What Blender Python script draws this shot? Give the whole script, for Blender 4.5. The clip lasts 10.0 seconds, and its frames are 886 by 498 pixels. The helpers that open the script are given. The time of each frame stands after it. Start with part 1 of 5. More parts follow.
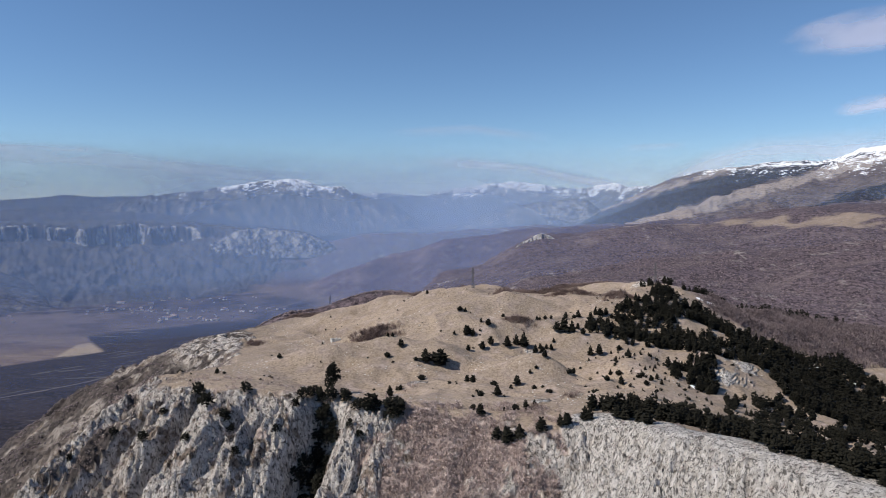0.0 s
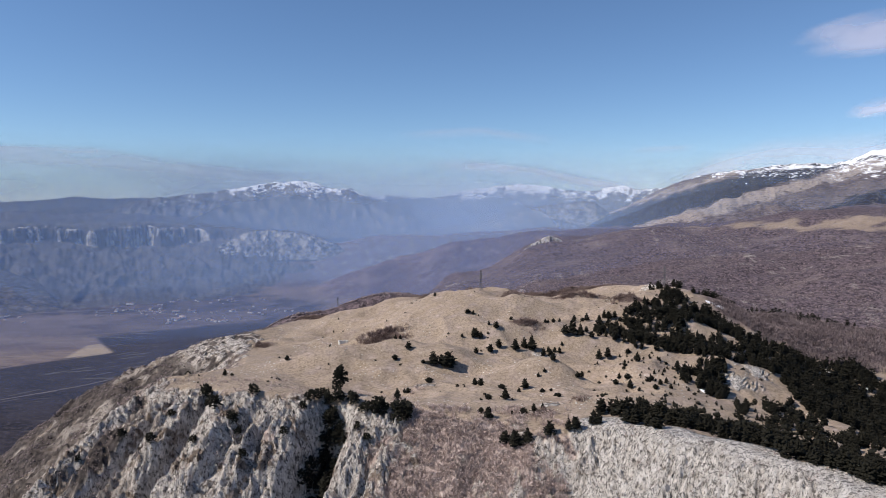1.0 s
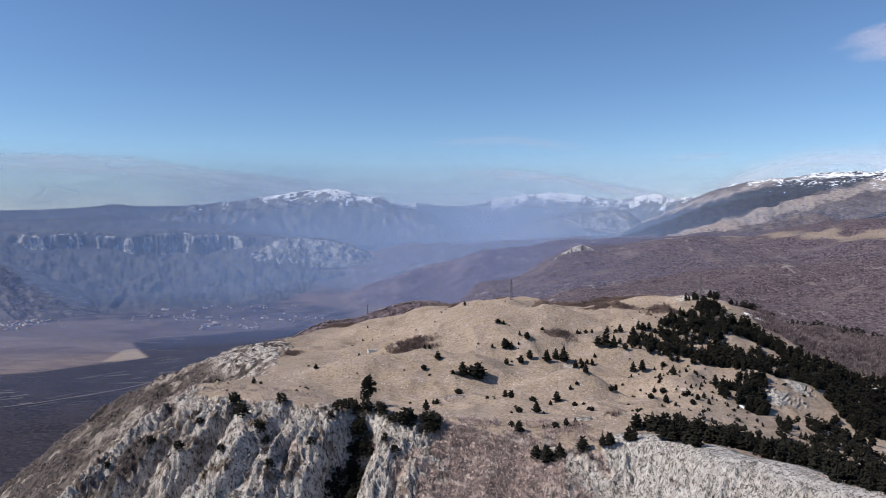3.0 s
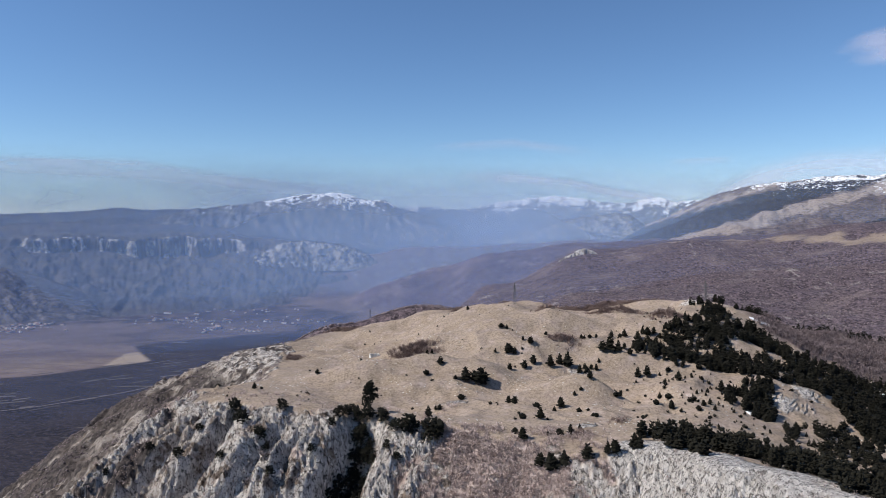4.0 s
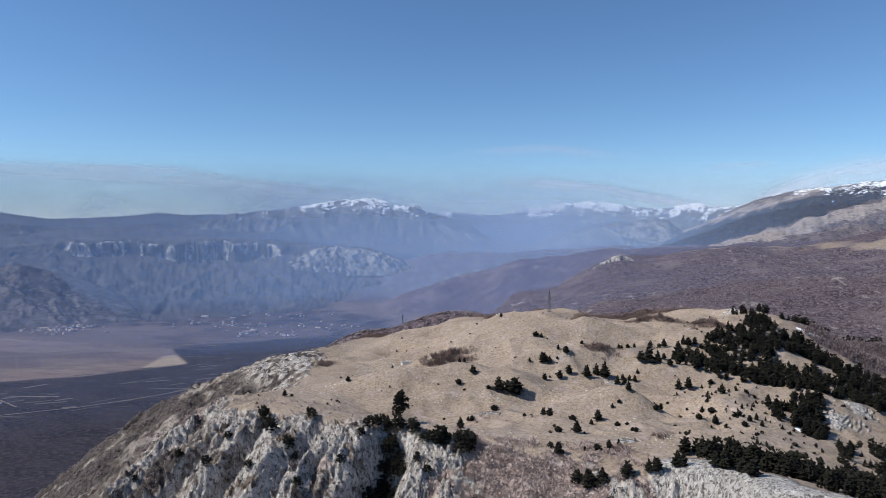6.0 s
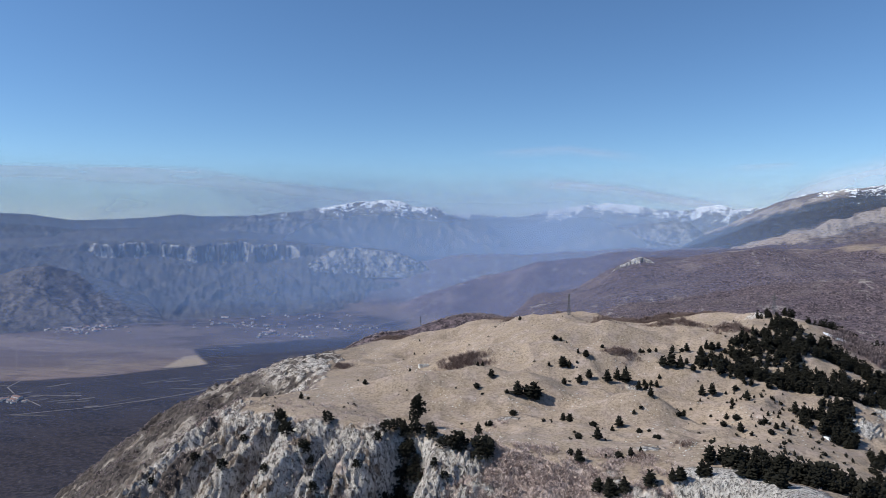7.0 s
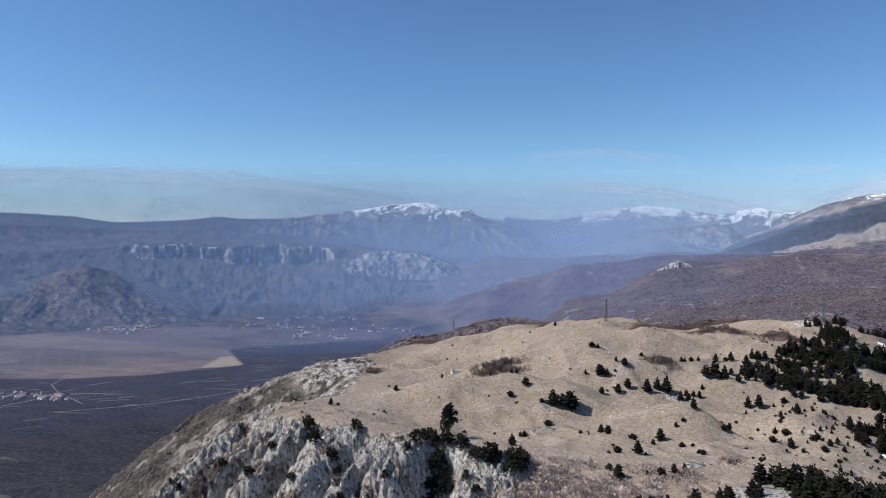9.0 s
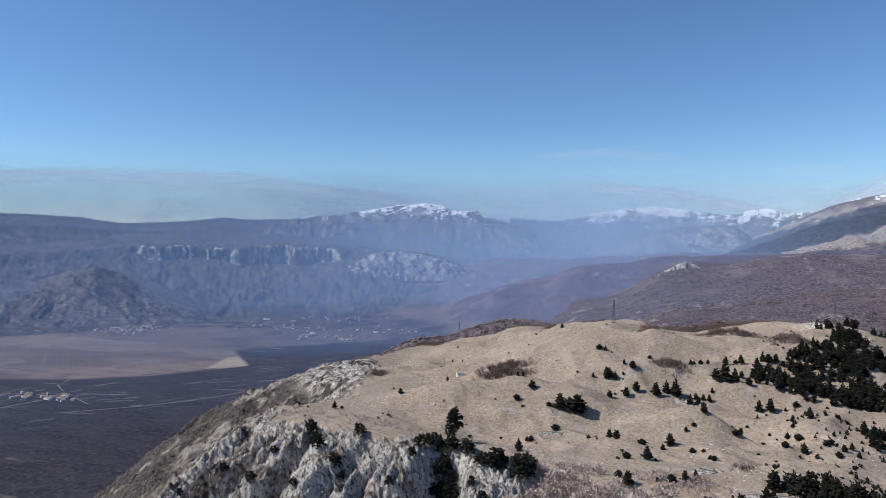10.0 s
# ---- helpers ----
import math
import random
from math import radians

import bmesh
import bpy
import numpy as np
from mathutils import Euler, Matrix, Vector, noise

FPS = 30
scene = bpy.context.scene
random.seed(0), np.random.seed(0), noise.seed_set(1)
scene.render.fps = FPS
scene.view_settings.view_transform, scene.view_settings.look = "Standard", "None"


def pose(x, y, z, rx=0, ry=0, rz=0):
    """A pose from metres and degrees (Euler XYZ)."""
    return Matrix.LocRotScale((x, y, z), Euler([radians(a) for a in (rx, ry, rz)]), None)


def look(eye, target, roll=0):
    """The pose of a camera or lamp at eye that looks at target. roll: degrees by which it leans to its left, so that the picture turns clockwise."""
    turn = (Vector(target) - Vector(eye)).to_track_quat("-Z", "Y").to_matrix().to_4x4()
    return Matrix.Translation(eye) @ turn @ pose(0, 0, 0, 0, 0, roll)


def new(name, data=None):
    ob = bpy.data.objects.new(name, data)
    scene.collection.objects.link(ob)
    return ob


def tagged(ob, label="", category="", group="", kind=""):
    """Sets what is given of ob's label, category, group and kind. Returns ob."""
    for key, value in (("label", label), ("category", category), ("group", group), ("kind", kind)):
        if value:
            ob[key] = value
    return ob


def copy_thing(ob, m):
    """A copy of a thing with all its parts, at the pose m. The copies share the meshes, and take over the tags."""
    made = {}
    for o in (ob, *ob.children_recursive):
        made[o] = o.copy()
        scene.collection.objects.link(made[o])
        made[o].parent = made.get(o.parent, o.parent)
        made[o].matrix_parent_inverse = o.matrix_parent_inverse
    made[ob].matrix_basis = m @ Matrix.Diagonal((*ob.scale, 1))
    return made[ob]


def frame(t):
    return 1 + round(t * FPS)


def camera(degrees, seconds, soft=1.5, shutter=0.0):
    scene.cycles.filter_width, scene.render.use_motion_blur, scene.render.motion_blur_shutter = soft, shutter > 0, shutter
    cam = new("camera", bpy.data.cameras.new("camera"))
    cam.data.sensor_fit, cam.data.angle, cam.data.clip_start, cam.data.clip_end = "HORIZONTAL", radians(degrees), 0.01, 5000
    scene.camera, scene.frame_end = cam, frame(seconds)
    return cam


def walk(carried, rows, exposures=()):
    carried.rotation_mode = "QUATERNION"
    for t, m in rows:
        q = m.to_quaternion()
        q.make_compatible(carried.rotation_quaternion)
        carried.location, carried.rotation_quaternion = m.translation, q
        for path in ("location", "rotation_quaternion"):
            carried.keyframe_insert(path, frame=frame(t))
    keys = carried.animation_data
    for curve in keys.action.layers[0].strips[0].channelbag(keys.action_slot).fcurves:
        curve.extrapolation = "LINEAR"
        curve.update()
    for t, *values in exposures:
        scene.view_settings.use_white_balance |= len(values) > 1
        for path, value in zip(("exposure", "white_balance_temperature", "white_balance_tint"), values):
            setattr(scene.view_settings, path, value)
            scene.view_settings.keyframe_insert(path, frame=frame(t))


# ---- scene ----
cam = camera(68.43, 10.0, soft=0.5)
ROWS = [
    (0.0, 0.11, -1.09, 419.94, -4.203, 0.245, -0.701),
    (0.5, 0.04, -0.75, 419.95, -4.215, 0.204, -0.459),
    (1.0, -0.02, -0.07, 419.97, -4.000, 0.150, -0.010),
    (1.5, -0.06, 0.90, 419.98, -3.773, 0.099, 0.821),
    (2.0, -0.11, 2.12, 419.98, -3.574, 0.053, 1.722),
    (2.5, -0.15, 3.56, 419.99, -3.421, 0.031, 2.393),
    (4.0, -0.30, 8.86, 420.01, -2.966, -0.009, 2.887),
    (4.5, -0.37, 10.86, 420.02, -2.818, -0.020, 3.436),
    (5.0, -0.44, 12.95, 420.02, -2.704, -0.051, 4.155),
    (5.5, -0.54, 15.11, 420.03, -2.588, -0.079, 4.989),
    (7.0, -0.93, 21.90, 420.04, -2.337, -0.170, 7.451),
    (7.5, -1.11, 24.26, 420.04, -2.265, -0.217, 8.273),
    (8.0, -1.33, 26.66, 420.04, -2.196, -0.239, 9.087),
    (8.5, -1.57, 29.11, 420.04, -2.148, -0.287, 9.808),
    (9.0, -1.85, 31.63, 420.04, -2.096, -0.297, 10.430),
    (9.5, -2.16, 34.22, 420.04, -2.069, -0.304, 10.800),
    (10.0, -2.52, 36.90, 420.04, -2.034, -0.291, 10.948),
]
walk(cam, [(t, pose(x, y, z, 90 + pitch, roll, yaw)) for t, x, y, z, pitch, roll, yaw in ROWS], exposures=[(0, -0.08, 6560, 8), (0.4, 0.02, 6650, 10), (2.5, 0.02, 6540, 10), (5, 0.02, 6310, 7), (10, 0.02, 6180, 5)])

# ---- sky and sun ----
SUN_EL, SUN_AZ = radians(45), radians(-106)          # azimuth to the right of the first view
world = bpy.data.worlds.new("world")
scene.world = world
world.use_nodes = True
nt = world.node_tree
sky = nt.nodes.new("ShaderNodeTexSky")
sky.sky_type, sky.sun_disc, sky.sun_elevation, sky.sun_rotation = "NISHITA", False, SUN_EL, SUN_AZ
sky.altitude, sky.air_density, sky.dust_density, sky.ozone_density = 900, 0.95, 0.0, 7.2
nt.links.new(sky.outputs[0], nt.nodes["Background"].inputs[0])
nt.nodes["Background"].inputs[1].default_value = 0.116
sun = new("sun", bpy.data.lights.new("sun", "SUN"))
sun.data.energy, sun.data.angle, sun.data.color = 4.9, radians(0.5), (1.0, 0.925, 0.83)
to_sun = Vector((math.sin(SUN_AZ) * math.cos(SUN_EL), math.cos(SUN_AZ) * math.cos(SUN_EL), math.sin(SUN_EL)))
sun.matrix_world = look(to_sun * 100, (0, 0, 0))


# ---- materials ----
class Nodes:
    """A small hand for node materials."""
    def __init__(self, name):
        self.mat = bpy.data.materials.new(name)
        self.mat.use_nodes = True
        self.t = self.mat.node_tree
        self.b = self.t.nodes["Principled BSDF"]
        self.out = self.t.nodes["Material Output"]
        self.pos = self.add("ShaderNodeNewGeometry").outputs["Position"]

    def add(self, kind, **kw):
        n = self.t.nodes.new(kind)
        for k, v in kw.items():
            setattr(n, k, v)
        return n

    def put(self, socket, v):
        if isinstance(v, bpy.types.NodeSocket):
            self.t.links.new(v, socket)
        elif isinstance(v, (tuple, list)):
            socket.default_value = (*v, 1)[:4] if socket.type == "RGBA" else v
        else:
            socket.default_value = v

    def noise(self, size, detail=4, rough=0.55, stretch=None, vec=None):
        """Noise 0..1 with features about size metres."""
        v = vec or self.pos
        m = self.add("ShaderNodeMapping")
        s = [1 / size] * 3 if stretch is None else [1 / (size * k) for k in stretch]
        m.inputs["Scale"].default_value = s
        self.t.links.new(v, m.inputs[0])
        n = self.add("ShaderNodeTexNoise")
        n.inputs["Scale"].default_value, n.inputs["Detail"].default_value, n.inputs["Roughness"].default_value = 1, detail, rough
        self.t.links.new(m.outputs[0], n.inputs["Vector"])
        return n.outputs["Fac"]

    def voronoi(self, size, feature="F1", out="Distance", stretch=(1, 1, 1)):
        m = self.add("ShaderNodeMapping")
        m.inputs["Scale"].default_value = [1 / (size * k) for k in stretch]
        self.t.links.new(self.pos, m.inputs[0])
        n = self.add("ShaderNodeTexVoronoi", feature=feature)
        n.inputs["Scale"].default_value = 1
        self.t.links.new(m.outputs[0], n.inputs["Vector"])
        return n.outputs[out]

    def attr(self, name):
        return self.add("ShaderNodeAttribute", attribute_name=name).outputs["Fac"]

    def ramp(self, v, a, b, lo=0.0, hi=1.0):
        n = self.add("ShaderNodeMapRange", interpolation_type="SMOOTHSTEP")
        for k, q in zip((0, 1, 2, 3, 4), (v, a, b, lo, hi)):
            self.put(n.inputs[k], q)
        return n.outputs[0]

    def math(self, op, a, b=0.0, c=None):
        n = self.add("ShaderNodeMath", operation=op)
        self.put(n.inputs[0], a), self.put(n.inputs[1], b)
        if c is not None:
            self.put(n.inputs[2], c)
        return n.outputs[0]

    def mix(self, f, a, b, mode="MIX"):
        n = self.add("ShaderNodeMix", data_type="RGBA", blend_type=mode)
        self.put(n.inputs[0], f), self.put(n.inputs[6], a), self.put(n.inputs[7], b)
        return n.outputs[2]

    def bump(self, h, strength=0.5, dist=0.5):
        n = self.add("ShaderNodeBump")
        n.inputs["Strength"].default_value, n.inputs["Distance"].default_value = strength, dist
        self.put(n.inputs["Height"], h)
        self.put(self.b.inputs["Normal"], n.outputs[0])

    def done(self, colour, rough=0.9, spec=0.15):
        self.put(self.b.inputs["Base Color"], colour)
        self.put(self.b.inputs["Roughness"], rough)
        self.b.inputs["Specular IOR Level"].default_value = spec
        return self.mat


def ground_material():
    n = Nodes("ground_cover")
    rock, brush, wood, plain, field = (n.attr(k) for k in ("rock", "brush", "wood", "plain", "field"))
    big, mid, fine = n.noise(60, 4), n.noise(9, 4), n.noise(1.6, 4, 0.7)
    grass = n.mix(n.ramp(big, 0.35, 0.65), (0.385, 0.305, 0.238), (0.305, 0.240, 0.184))
    grass = n.mix(n.ramp(n.noise(24, 5, 0.65), 0.5, 0.68, 0, 0.55), grass, (0.255, 0.194, 0.145))
    grass = n.mix(n.ramp(mid, 0.45, 0.7, 0, 0.6), grass, (0.365, 0.288, 0.222))
    grass = n.mix(n.ramp(fine, 0.42, 0.64, 0, 0.85), grass, (0.185, 0.142, 0.10))
    grass = n.mix(n.math("MULTIPLY", n.ramp(n.noise(1.4, 3, 0.6), 0.63, 0.70), n.ramp(n.noise(35, 3), 0.46, 0.6)), grass, (0.52, 0.46, 0.40))
    pale = n.attr("pale")
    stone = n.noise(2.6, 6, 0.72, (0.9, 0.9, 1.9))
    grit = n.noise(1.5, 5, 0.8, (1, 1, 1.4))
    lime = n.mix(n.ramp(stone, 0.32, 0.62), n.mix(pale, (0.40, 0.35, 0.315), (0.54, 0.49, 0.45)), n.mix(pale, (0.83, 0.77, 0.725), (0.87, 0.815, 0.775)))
    # dark specks where grit is low: mottling, with crevice shade painted in
    speck_shade = n.ramp(grit, 0.405, 0.487, n.math("MULTIPLY_ADD", pale, -0.1, 0.92), 0)
    grey = n.mix(speck_shade, lime, (0.060, 0.050, 0.044))
    # dark upright lines that paint the shade of cracks into the rock
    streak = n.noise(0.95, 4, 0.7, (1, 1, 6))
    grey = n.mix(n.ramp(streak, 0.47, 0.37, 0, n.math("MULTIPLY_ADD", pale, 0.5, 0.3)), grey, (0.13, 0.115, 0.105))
    earth = n.math("ADD", n.noise(11, 4, 0.65), n.math("MULTIPLY", pale, -0.1))
    grey = n.mix(n.ramp(earth, 0.53, 0.62, 0, n.math("MULTIPLY_ADD", pale, -0.45, 0.85)), grey, n.mix(n.ramp(grit, 0.38, 0.62), (0.075, 0.05, 0.038), (0.26, 0.19, 0.14)))
    shrub = n.mix(n.ramp(n.noise(3.0, 4, 0.7), 0.35, 0.65), (0.22, 0.168, 0.155), (0.50, 0.41, 0.37))
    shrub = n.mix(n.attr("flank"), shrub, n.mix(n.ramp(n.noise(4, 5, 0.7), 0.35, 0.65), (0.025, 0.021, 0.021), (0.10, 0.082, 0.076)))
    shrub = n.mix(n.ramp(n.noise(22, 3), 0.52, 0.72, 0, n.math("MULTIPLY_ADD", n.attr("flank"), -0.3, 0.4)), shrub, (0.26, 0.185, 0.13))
    trees = n.mix(n.ramp(n.noise(7, 5, 0.8, (1, 1.7, 1)), 0.38, 0.64), (0.032, 0.024, 0.030), (0.165, 0.125, 0.137))
    trees = n.mix(n.ramp(n.noise(150, 5, 0.65), 0.52, 0.68, 0, 0.45), trees, (0.195, 0.155, 0.152))
    trees = n.mix(n.math("MULTIPLY", n.ramp(n.noise(30, 6, 0.8, (1.2, 2.6, 1)), 0.56, 0.62, 0, 0.6), n.ramp(n.noise(330, 3, 0.5), 0.42, 0.6)), trees, (0.36, 0.325, 0.30))
    scrub = n.mix(n.ramp(n.noise(70, 5, 0.6, (1.6, 0.7, 1)), 0.35, 0.7), (0.013, 0.011, 0.016), (0.032, 0.026, 0.032))
    scrub = n.mix(n.ramp(n.noise(8, 5, 0.8, (1.3, 1.3, 1)), 0.47, 0.60, 0, 0.75), scrub, (0.060, 0.050, 0.056))
    scrub = n.mix(n.ramp(n.noise(90, 4, 0.6, (2.6, 0.5, 1)), 0.62, 0.72, 0, 0.8), scrub, (0.17, 0.145, 0.12))
    lot = n.voronoi(150, "F1", "Color", (1.5, 0.6, 1))
    tilled = n.mix(n.ramp(lot, 0.25, 0.75), (0.18, 0.137, 0.126), (0.115, 0.086, 0.086))
    tilled = n.mix(n.ramp(n.noise(190, 5, 0.65, (1.8, 0.7, 1)), 0.45, 0.62, 0, 0.7), tilled, (0.20, 0.158, 0.142))
    tilled = n.mix(n.ramp(n.noise(40, 4, 0.7, (3, 0.6, 1)), 0.48, 0.64, 0, 0.7), tilled, (0.095, 0.073, 0.073))
    tilled = n.mix(n.attr("straw"), tilled, n.mix(n.noise(30, 3, 0.6), (0.25, 0.20, 0.155), (0.33, 0.27, 0.215)))
    c = n.mix(plain, grass, scrub)
    c = n.mix(field, c, tilled)
    c = n.mix(wood, c, trees)
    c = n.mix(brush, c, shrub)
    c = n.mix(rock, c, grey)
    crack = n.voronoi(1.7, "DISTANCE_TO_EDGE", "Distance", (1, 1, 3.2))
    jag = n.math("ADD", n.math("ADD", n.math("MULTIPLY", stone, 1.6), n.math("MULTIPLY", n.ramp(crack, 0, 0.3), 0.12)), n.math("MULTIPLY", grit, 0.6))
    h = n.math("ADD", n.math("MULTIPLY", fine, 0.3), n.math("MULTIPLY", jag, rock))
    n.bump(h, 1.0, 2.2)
    return n.done(c)


def mountain_material(name, low, high, rocky, snow_from, snow_full, forest=0.0, rock_from=0.45):
    """Forest below, pale rock on the steep parts, snow lying above a height."""
    n = Nodes(name)
    sep = n.add("ShaderNodeSeparateXYZ")
    n.t.links.new(n.pos, sep.inputs[0])
    z = sep.outputs[2]
    steep = n.attr("steep")
    c = n.mix(n.ramp(n.noise(90, 6, 0.7), 0.38, 0.66, 0, 1 - 0.6 * forest), low, high)
    c = n.mix(n.ramp(n.noise(20, 5, 0.75), 0.42, 0.62, 0, 0.6), c, low)
    band = n.math("ADD", n.attr("band"), n.math("MULTIPLY_ADD", n.noise(40, 6, 0.8), 2.3, -1.15))
    c = n.mix(n.ramp(band, 0.25, 0.65, 0, 0.95), c, high)
    c = n.mix(n.ramp(band, -0.25, -0.5, 0, 0.94), c, (0.012, 0.013, 0.020))
    c = n.mix(n.math("MULTIPLY", n.ramp(steep, rock_from, rock_from + 0.4), n.ramp(n.math("ADD", n.noise(22, 5, 0.75, (1, 1, 1.8)), n.math("MULTIPLY_ADD", n.noise(120, 3), 0.5, -0.25)), 0.38, 0.56)), c, rocky)
    dots = n.noise(13, 4, 0.8)
    c = n.mix(n.ramp(dots, 0.52, 0.60, 0, 0.15 + 0.15 * forest), c, n.mix(0.6, c, rocky))
    c = n.mix(n.ramp(dots, 0.475, 0.41, 0, 0.2 + 0.5 * forest), c, (0.022, 0.020, 0.024))
    sn = n.ramp(n.math("ADD", z, n.math("ADD", n.math("MULTIPLY", n.noise(80, 7, 0.8), 560), n.math("MULTIPLY", n.noise(17, 5, 0.75), 340))), snow_from + 450, snow_full + 450)
    sn = n.math("MULTIPLY", sn, n.ramp(n.math("ADD", steep, n.math("MULTIPLY", n.noise(45, 5, 0.7), 0.35)), rock_from + 0.45, rock_from + 0.9, 1, 0.2))
    c = n.mix(n.ramp(sn, 0.44, 0.56), c, (0.84, 0.86, 0.90))
    n.bump(n.noise(16, 5, 0.7), 0.6, 7)
    return n.done(c, 0.9)


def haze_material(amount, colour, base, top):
    """Tinted see-through sheet standing in for distance haze, thickest low down, fading upwards and into the valley
    floor.
    """
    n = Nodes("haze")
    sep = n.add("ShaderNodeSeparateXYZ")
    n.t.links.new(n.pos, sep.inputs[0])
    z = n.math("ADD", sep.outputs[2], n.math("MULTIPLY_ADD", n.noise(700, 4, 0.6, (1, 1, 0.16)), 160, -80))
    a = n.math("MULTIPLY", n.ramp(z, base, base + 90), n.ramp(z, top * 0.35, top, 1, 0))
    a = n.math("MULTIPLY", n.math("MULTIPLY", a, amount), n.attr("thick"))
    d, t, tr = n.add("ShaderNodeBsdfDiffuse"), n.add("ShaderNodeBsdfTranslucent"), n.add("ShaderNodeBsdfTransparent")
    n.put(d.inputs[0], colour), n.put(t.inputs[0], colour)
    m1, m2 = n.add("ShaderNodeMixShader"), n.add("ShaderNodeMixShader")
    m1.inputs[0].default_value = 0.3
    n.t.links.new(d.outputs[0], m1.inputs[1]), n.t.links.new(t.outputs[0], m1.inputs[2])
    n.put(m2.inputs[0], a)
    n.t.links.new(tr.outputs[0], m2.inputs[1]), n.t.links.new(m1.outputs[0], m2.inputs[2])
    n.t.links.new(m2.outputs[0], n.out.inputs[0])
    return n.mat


# ---- relief: noise and height functions, metres, valley floor at z = 0 ----
def hash2(ix, iy, seed):
    h = (ix.astype(np.int64) * 374761393 + iy.astype(np.int64) * 668265263 + seed * 974634361) & 0xFFFFFFFF
    h = ((h ^ (h >> 13)) * 1274126177) & 0xFFFFFFFF
    return ((h ^ (h >> 16)) & 0xFFFF) / 65535.0


def vnoise(x, y, seed=0):
    """Smooth noise, about -1 to 1."""
    x, y = np.broadcast_arrays(np.asarray(x, float), np.asarray(y, float))
    ix, iy = np.floor(x), np.floor(y)
    fx, fy = x - ix, y - iy
    out = 0.0
    for dx in (0, 1):
        for dy in (0, 1):
            a = hash2(ix + dx, iy + dy, seed) * 2 * np.pi
            wx = fx - dx
            wy = fy - dy
            k = (1 - np.abs(wx) ** 3 * (np.abs(wx) * (np.abs(wx) * 6 - 15) + 10)) * (1 - np.abs(wy) ** 3 * (np.abs(wy) * (np.abs(wy) * 6 - 15) + 10))
            out = out + k * (np.cos(a) * wx + np.sin(a) * wy)
    return out * 1.5


def fbm(x, y, octaves=4, seed=0, gain=0.5):
    s, a = 0.0, 1.0
    for o in range(octaves):
        s = s + a * vnoise(x * 2 ** o, y * 2 ** o, seed + 17 * o)
        a *= gain
    return s


def ridged(x, y, octaves=3, seed=0):
    s, a = 0.0, 1.0
    for o in range(octaves):
        s = s + a * (1 - 2 * np.abs(vnoise(x * 2 ** o, y * 2 ** o, seed + 31 * o)))
        a *= 0.5
    return s


def sstep(a, b, x):
    t = np.clip((x - a) / (b - a), 0, 1)
    return t * t * (3 - 2 * t)


def bspline(t):
    t = np.abs(t)
    return np.where(t < 1, 2 / 3 - t * t + t ** 3 / 2, np.where(t < 2, (2 - t) ** 3 / 6, 0))


# the hilltop's gentle relief: heights over a 100 m lattice (rows run away from the first eye)
TOP = np.array([[337, 323, 304, 361, 345, 305, 318, 298, 276],
    [299, 342, 348, 332, 331, 300, 285, 272, 263],
    [262, 336, 315, 310, 323, 294, 260, 247, 250],
    [238, 327, 317, 340, 316, 330, 260, 247, 245],
    [243, 312, 281, 355, 339, 351, 302, 310, 262],
    [254, 293, 315, 336, 323, 347, 314, 302, 262],
    [257, 276, 298, 306, 295, 314, 286, 261, 237],
    [253, 244, 240, 250, 258, 263, 254, 241, 239]], float)
TOP_X, TOP_Y, TOP_STEP = -300.0, 150.0, 100.0


def hilltop(x, y):
    ny, nx = TOP.shape
    u = np.clip((x - TOP_X) / TOP_STEP, 0, nx - 1)
    v = np.clip((y - TOP_Y) / TOP_STEP, 0, ny - 1)
    z, w = 0.0, 0.0
    for j in range(ny):
        bv = bspline(v - j)
        for i in range(nx):
            b = bv * bspline(u - i)
            z, w = z + b * TOP[j, i], w + b
    return z / w


# rim of the hilltop: x, y, height, upper slope, lower slope, ribs
RIM = [
    (-140, 980, 235, 0.50, 0.45, 0.15), (-140, 780, 284, 0.40, 0.45, 0.2), (-146, 690, 298, 0.36, 0.42, 0.2), (-156, 620, 303, 0.36, 0.43, 0.3),
    (-178, 572, 305, 0.38, 0.43, 0.6), (-194, 526, 306, 0.37, 0.47, 0.8), (-178, 492, 307, 0.42, 0.5, 0.8), (-134, 452, 313, 0.62, 0.55, 0.45), (-124, 395, 320, 0.60, 0.6, 0.45), (-146, 352, 326, 0.60, 0.70, 0.6), (-140, 328, 327, 0.62, 0.85, 0.8), (-122, 312, 330, 0.52, 0.85, 1.0),
    (-91, 298, 333, 0.62, 0.95, 1.0), (-60, 300, 330, 0.62, 0.95, 1.0), (-31, 296, 328, 0.70, 0.95, 0.9), (0, 289, 326, 0.68, 0.75, 0.25),
    (20, 285, 325, 0.68, 0.75, 0.15), (38, 272, 324, 0.75, 0.80, 0.45), (60, 268, 327, 0.95, 0.95, 0.8), (75, 258, 330, 1.05, 0.95, 0.8),
    (86, 228, 337, 1.05, 0.95, 0.8), (108, 194, 340, 1.05, 0.95, 0.8), (128, 160, 342, 1.05, 0.95, 0.8), (150, 100, 342, 1.05, 0.95, 0.8),
    (170, 0, 330, 1.05, 0.95, 0.6), (180, -160, 290, 0.9, 0.8, 0.4),
]


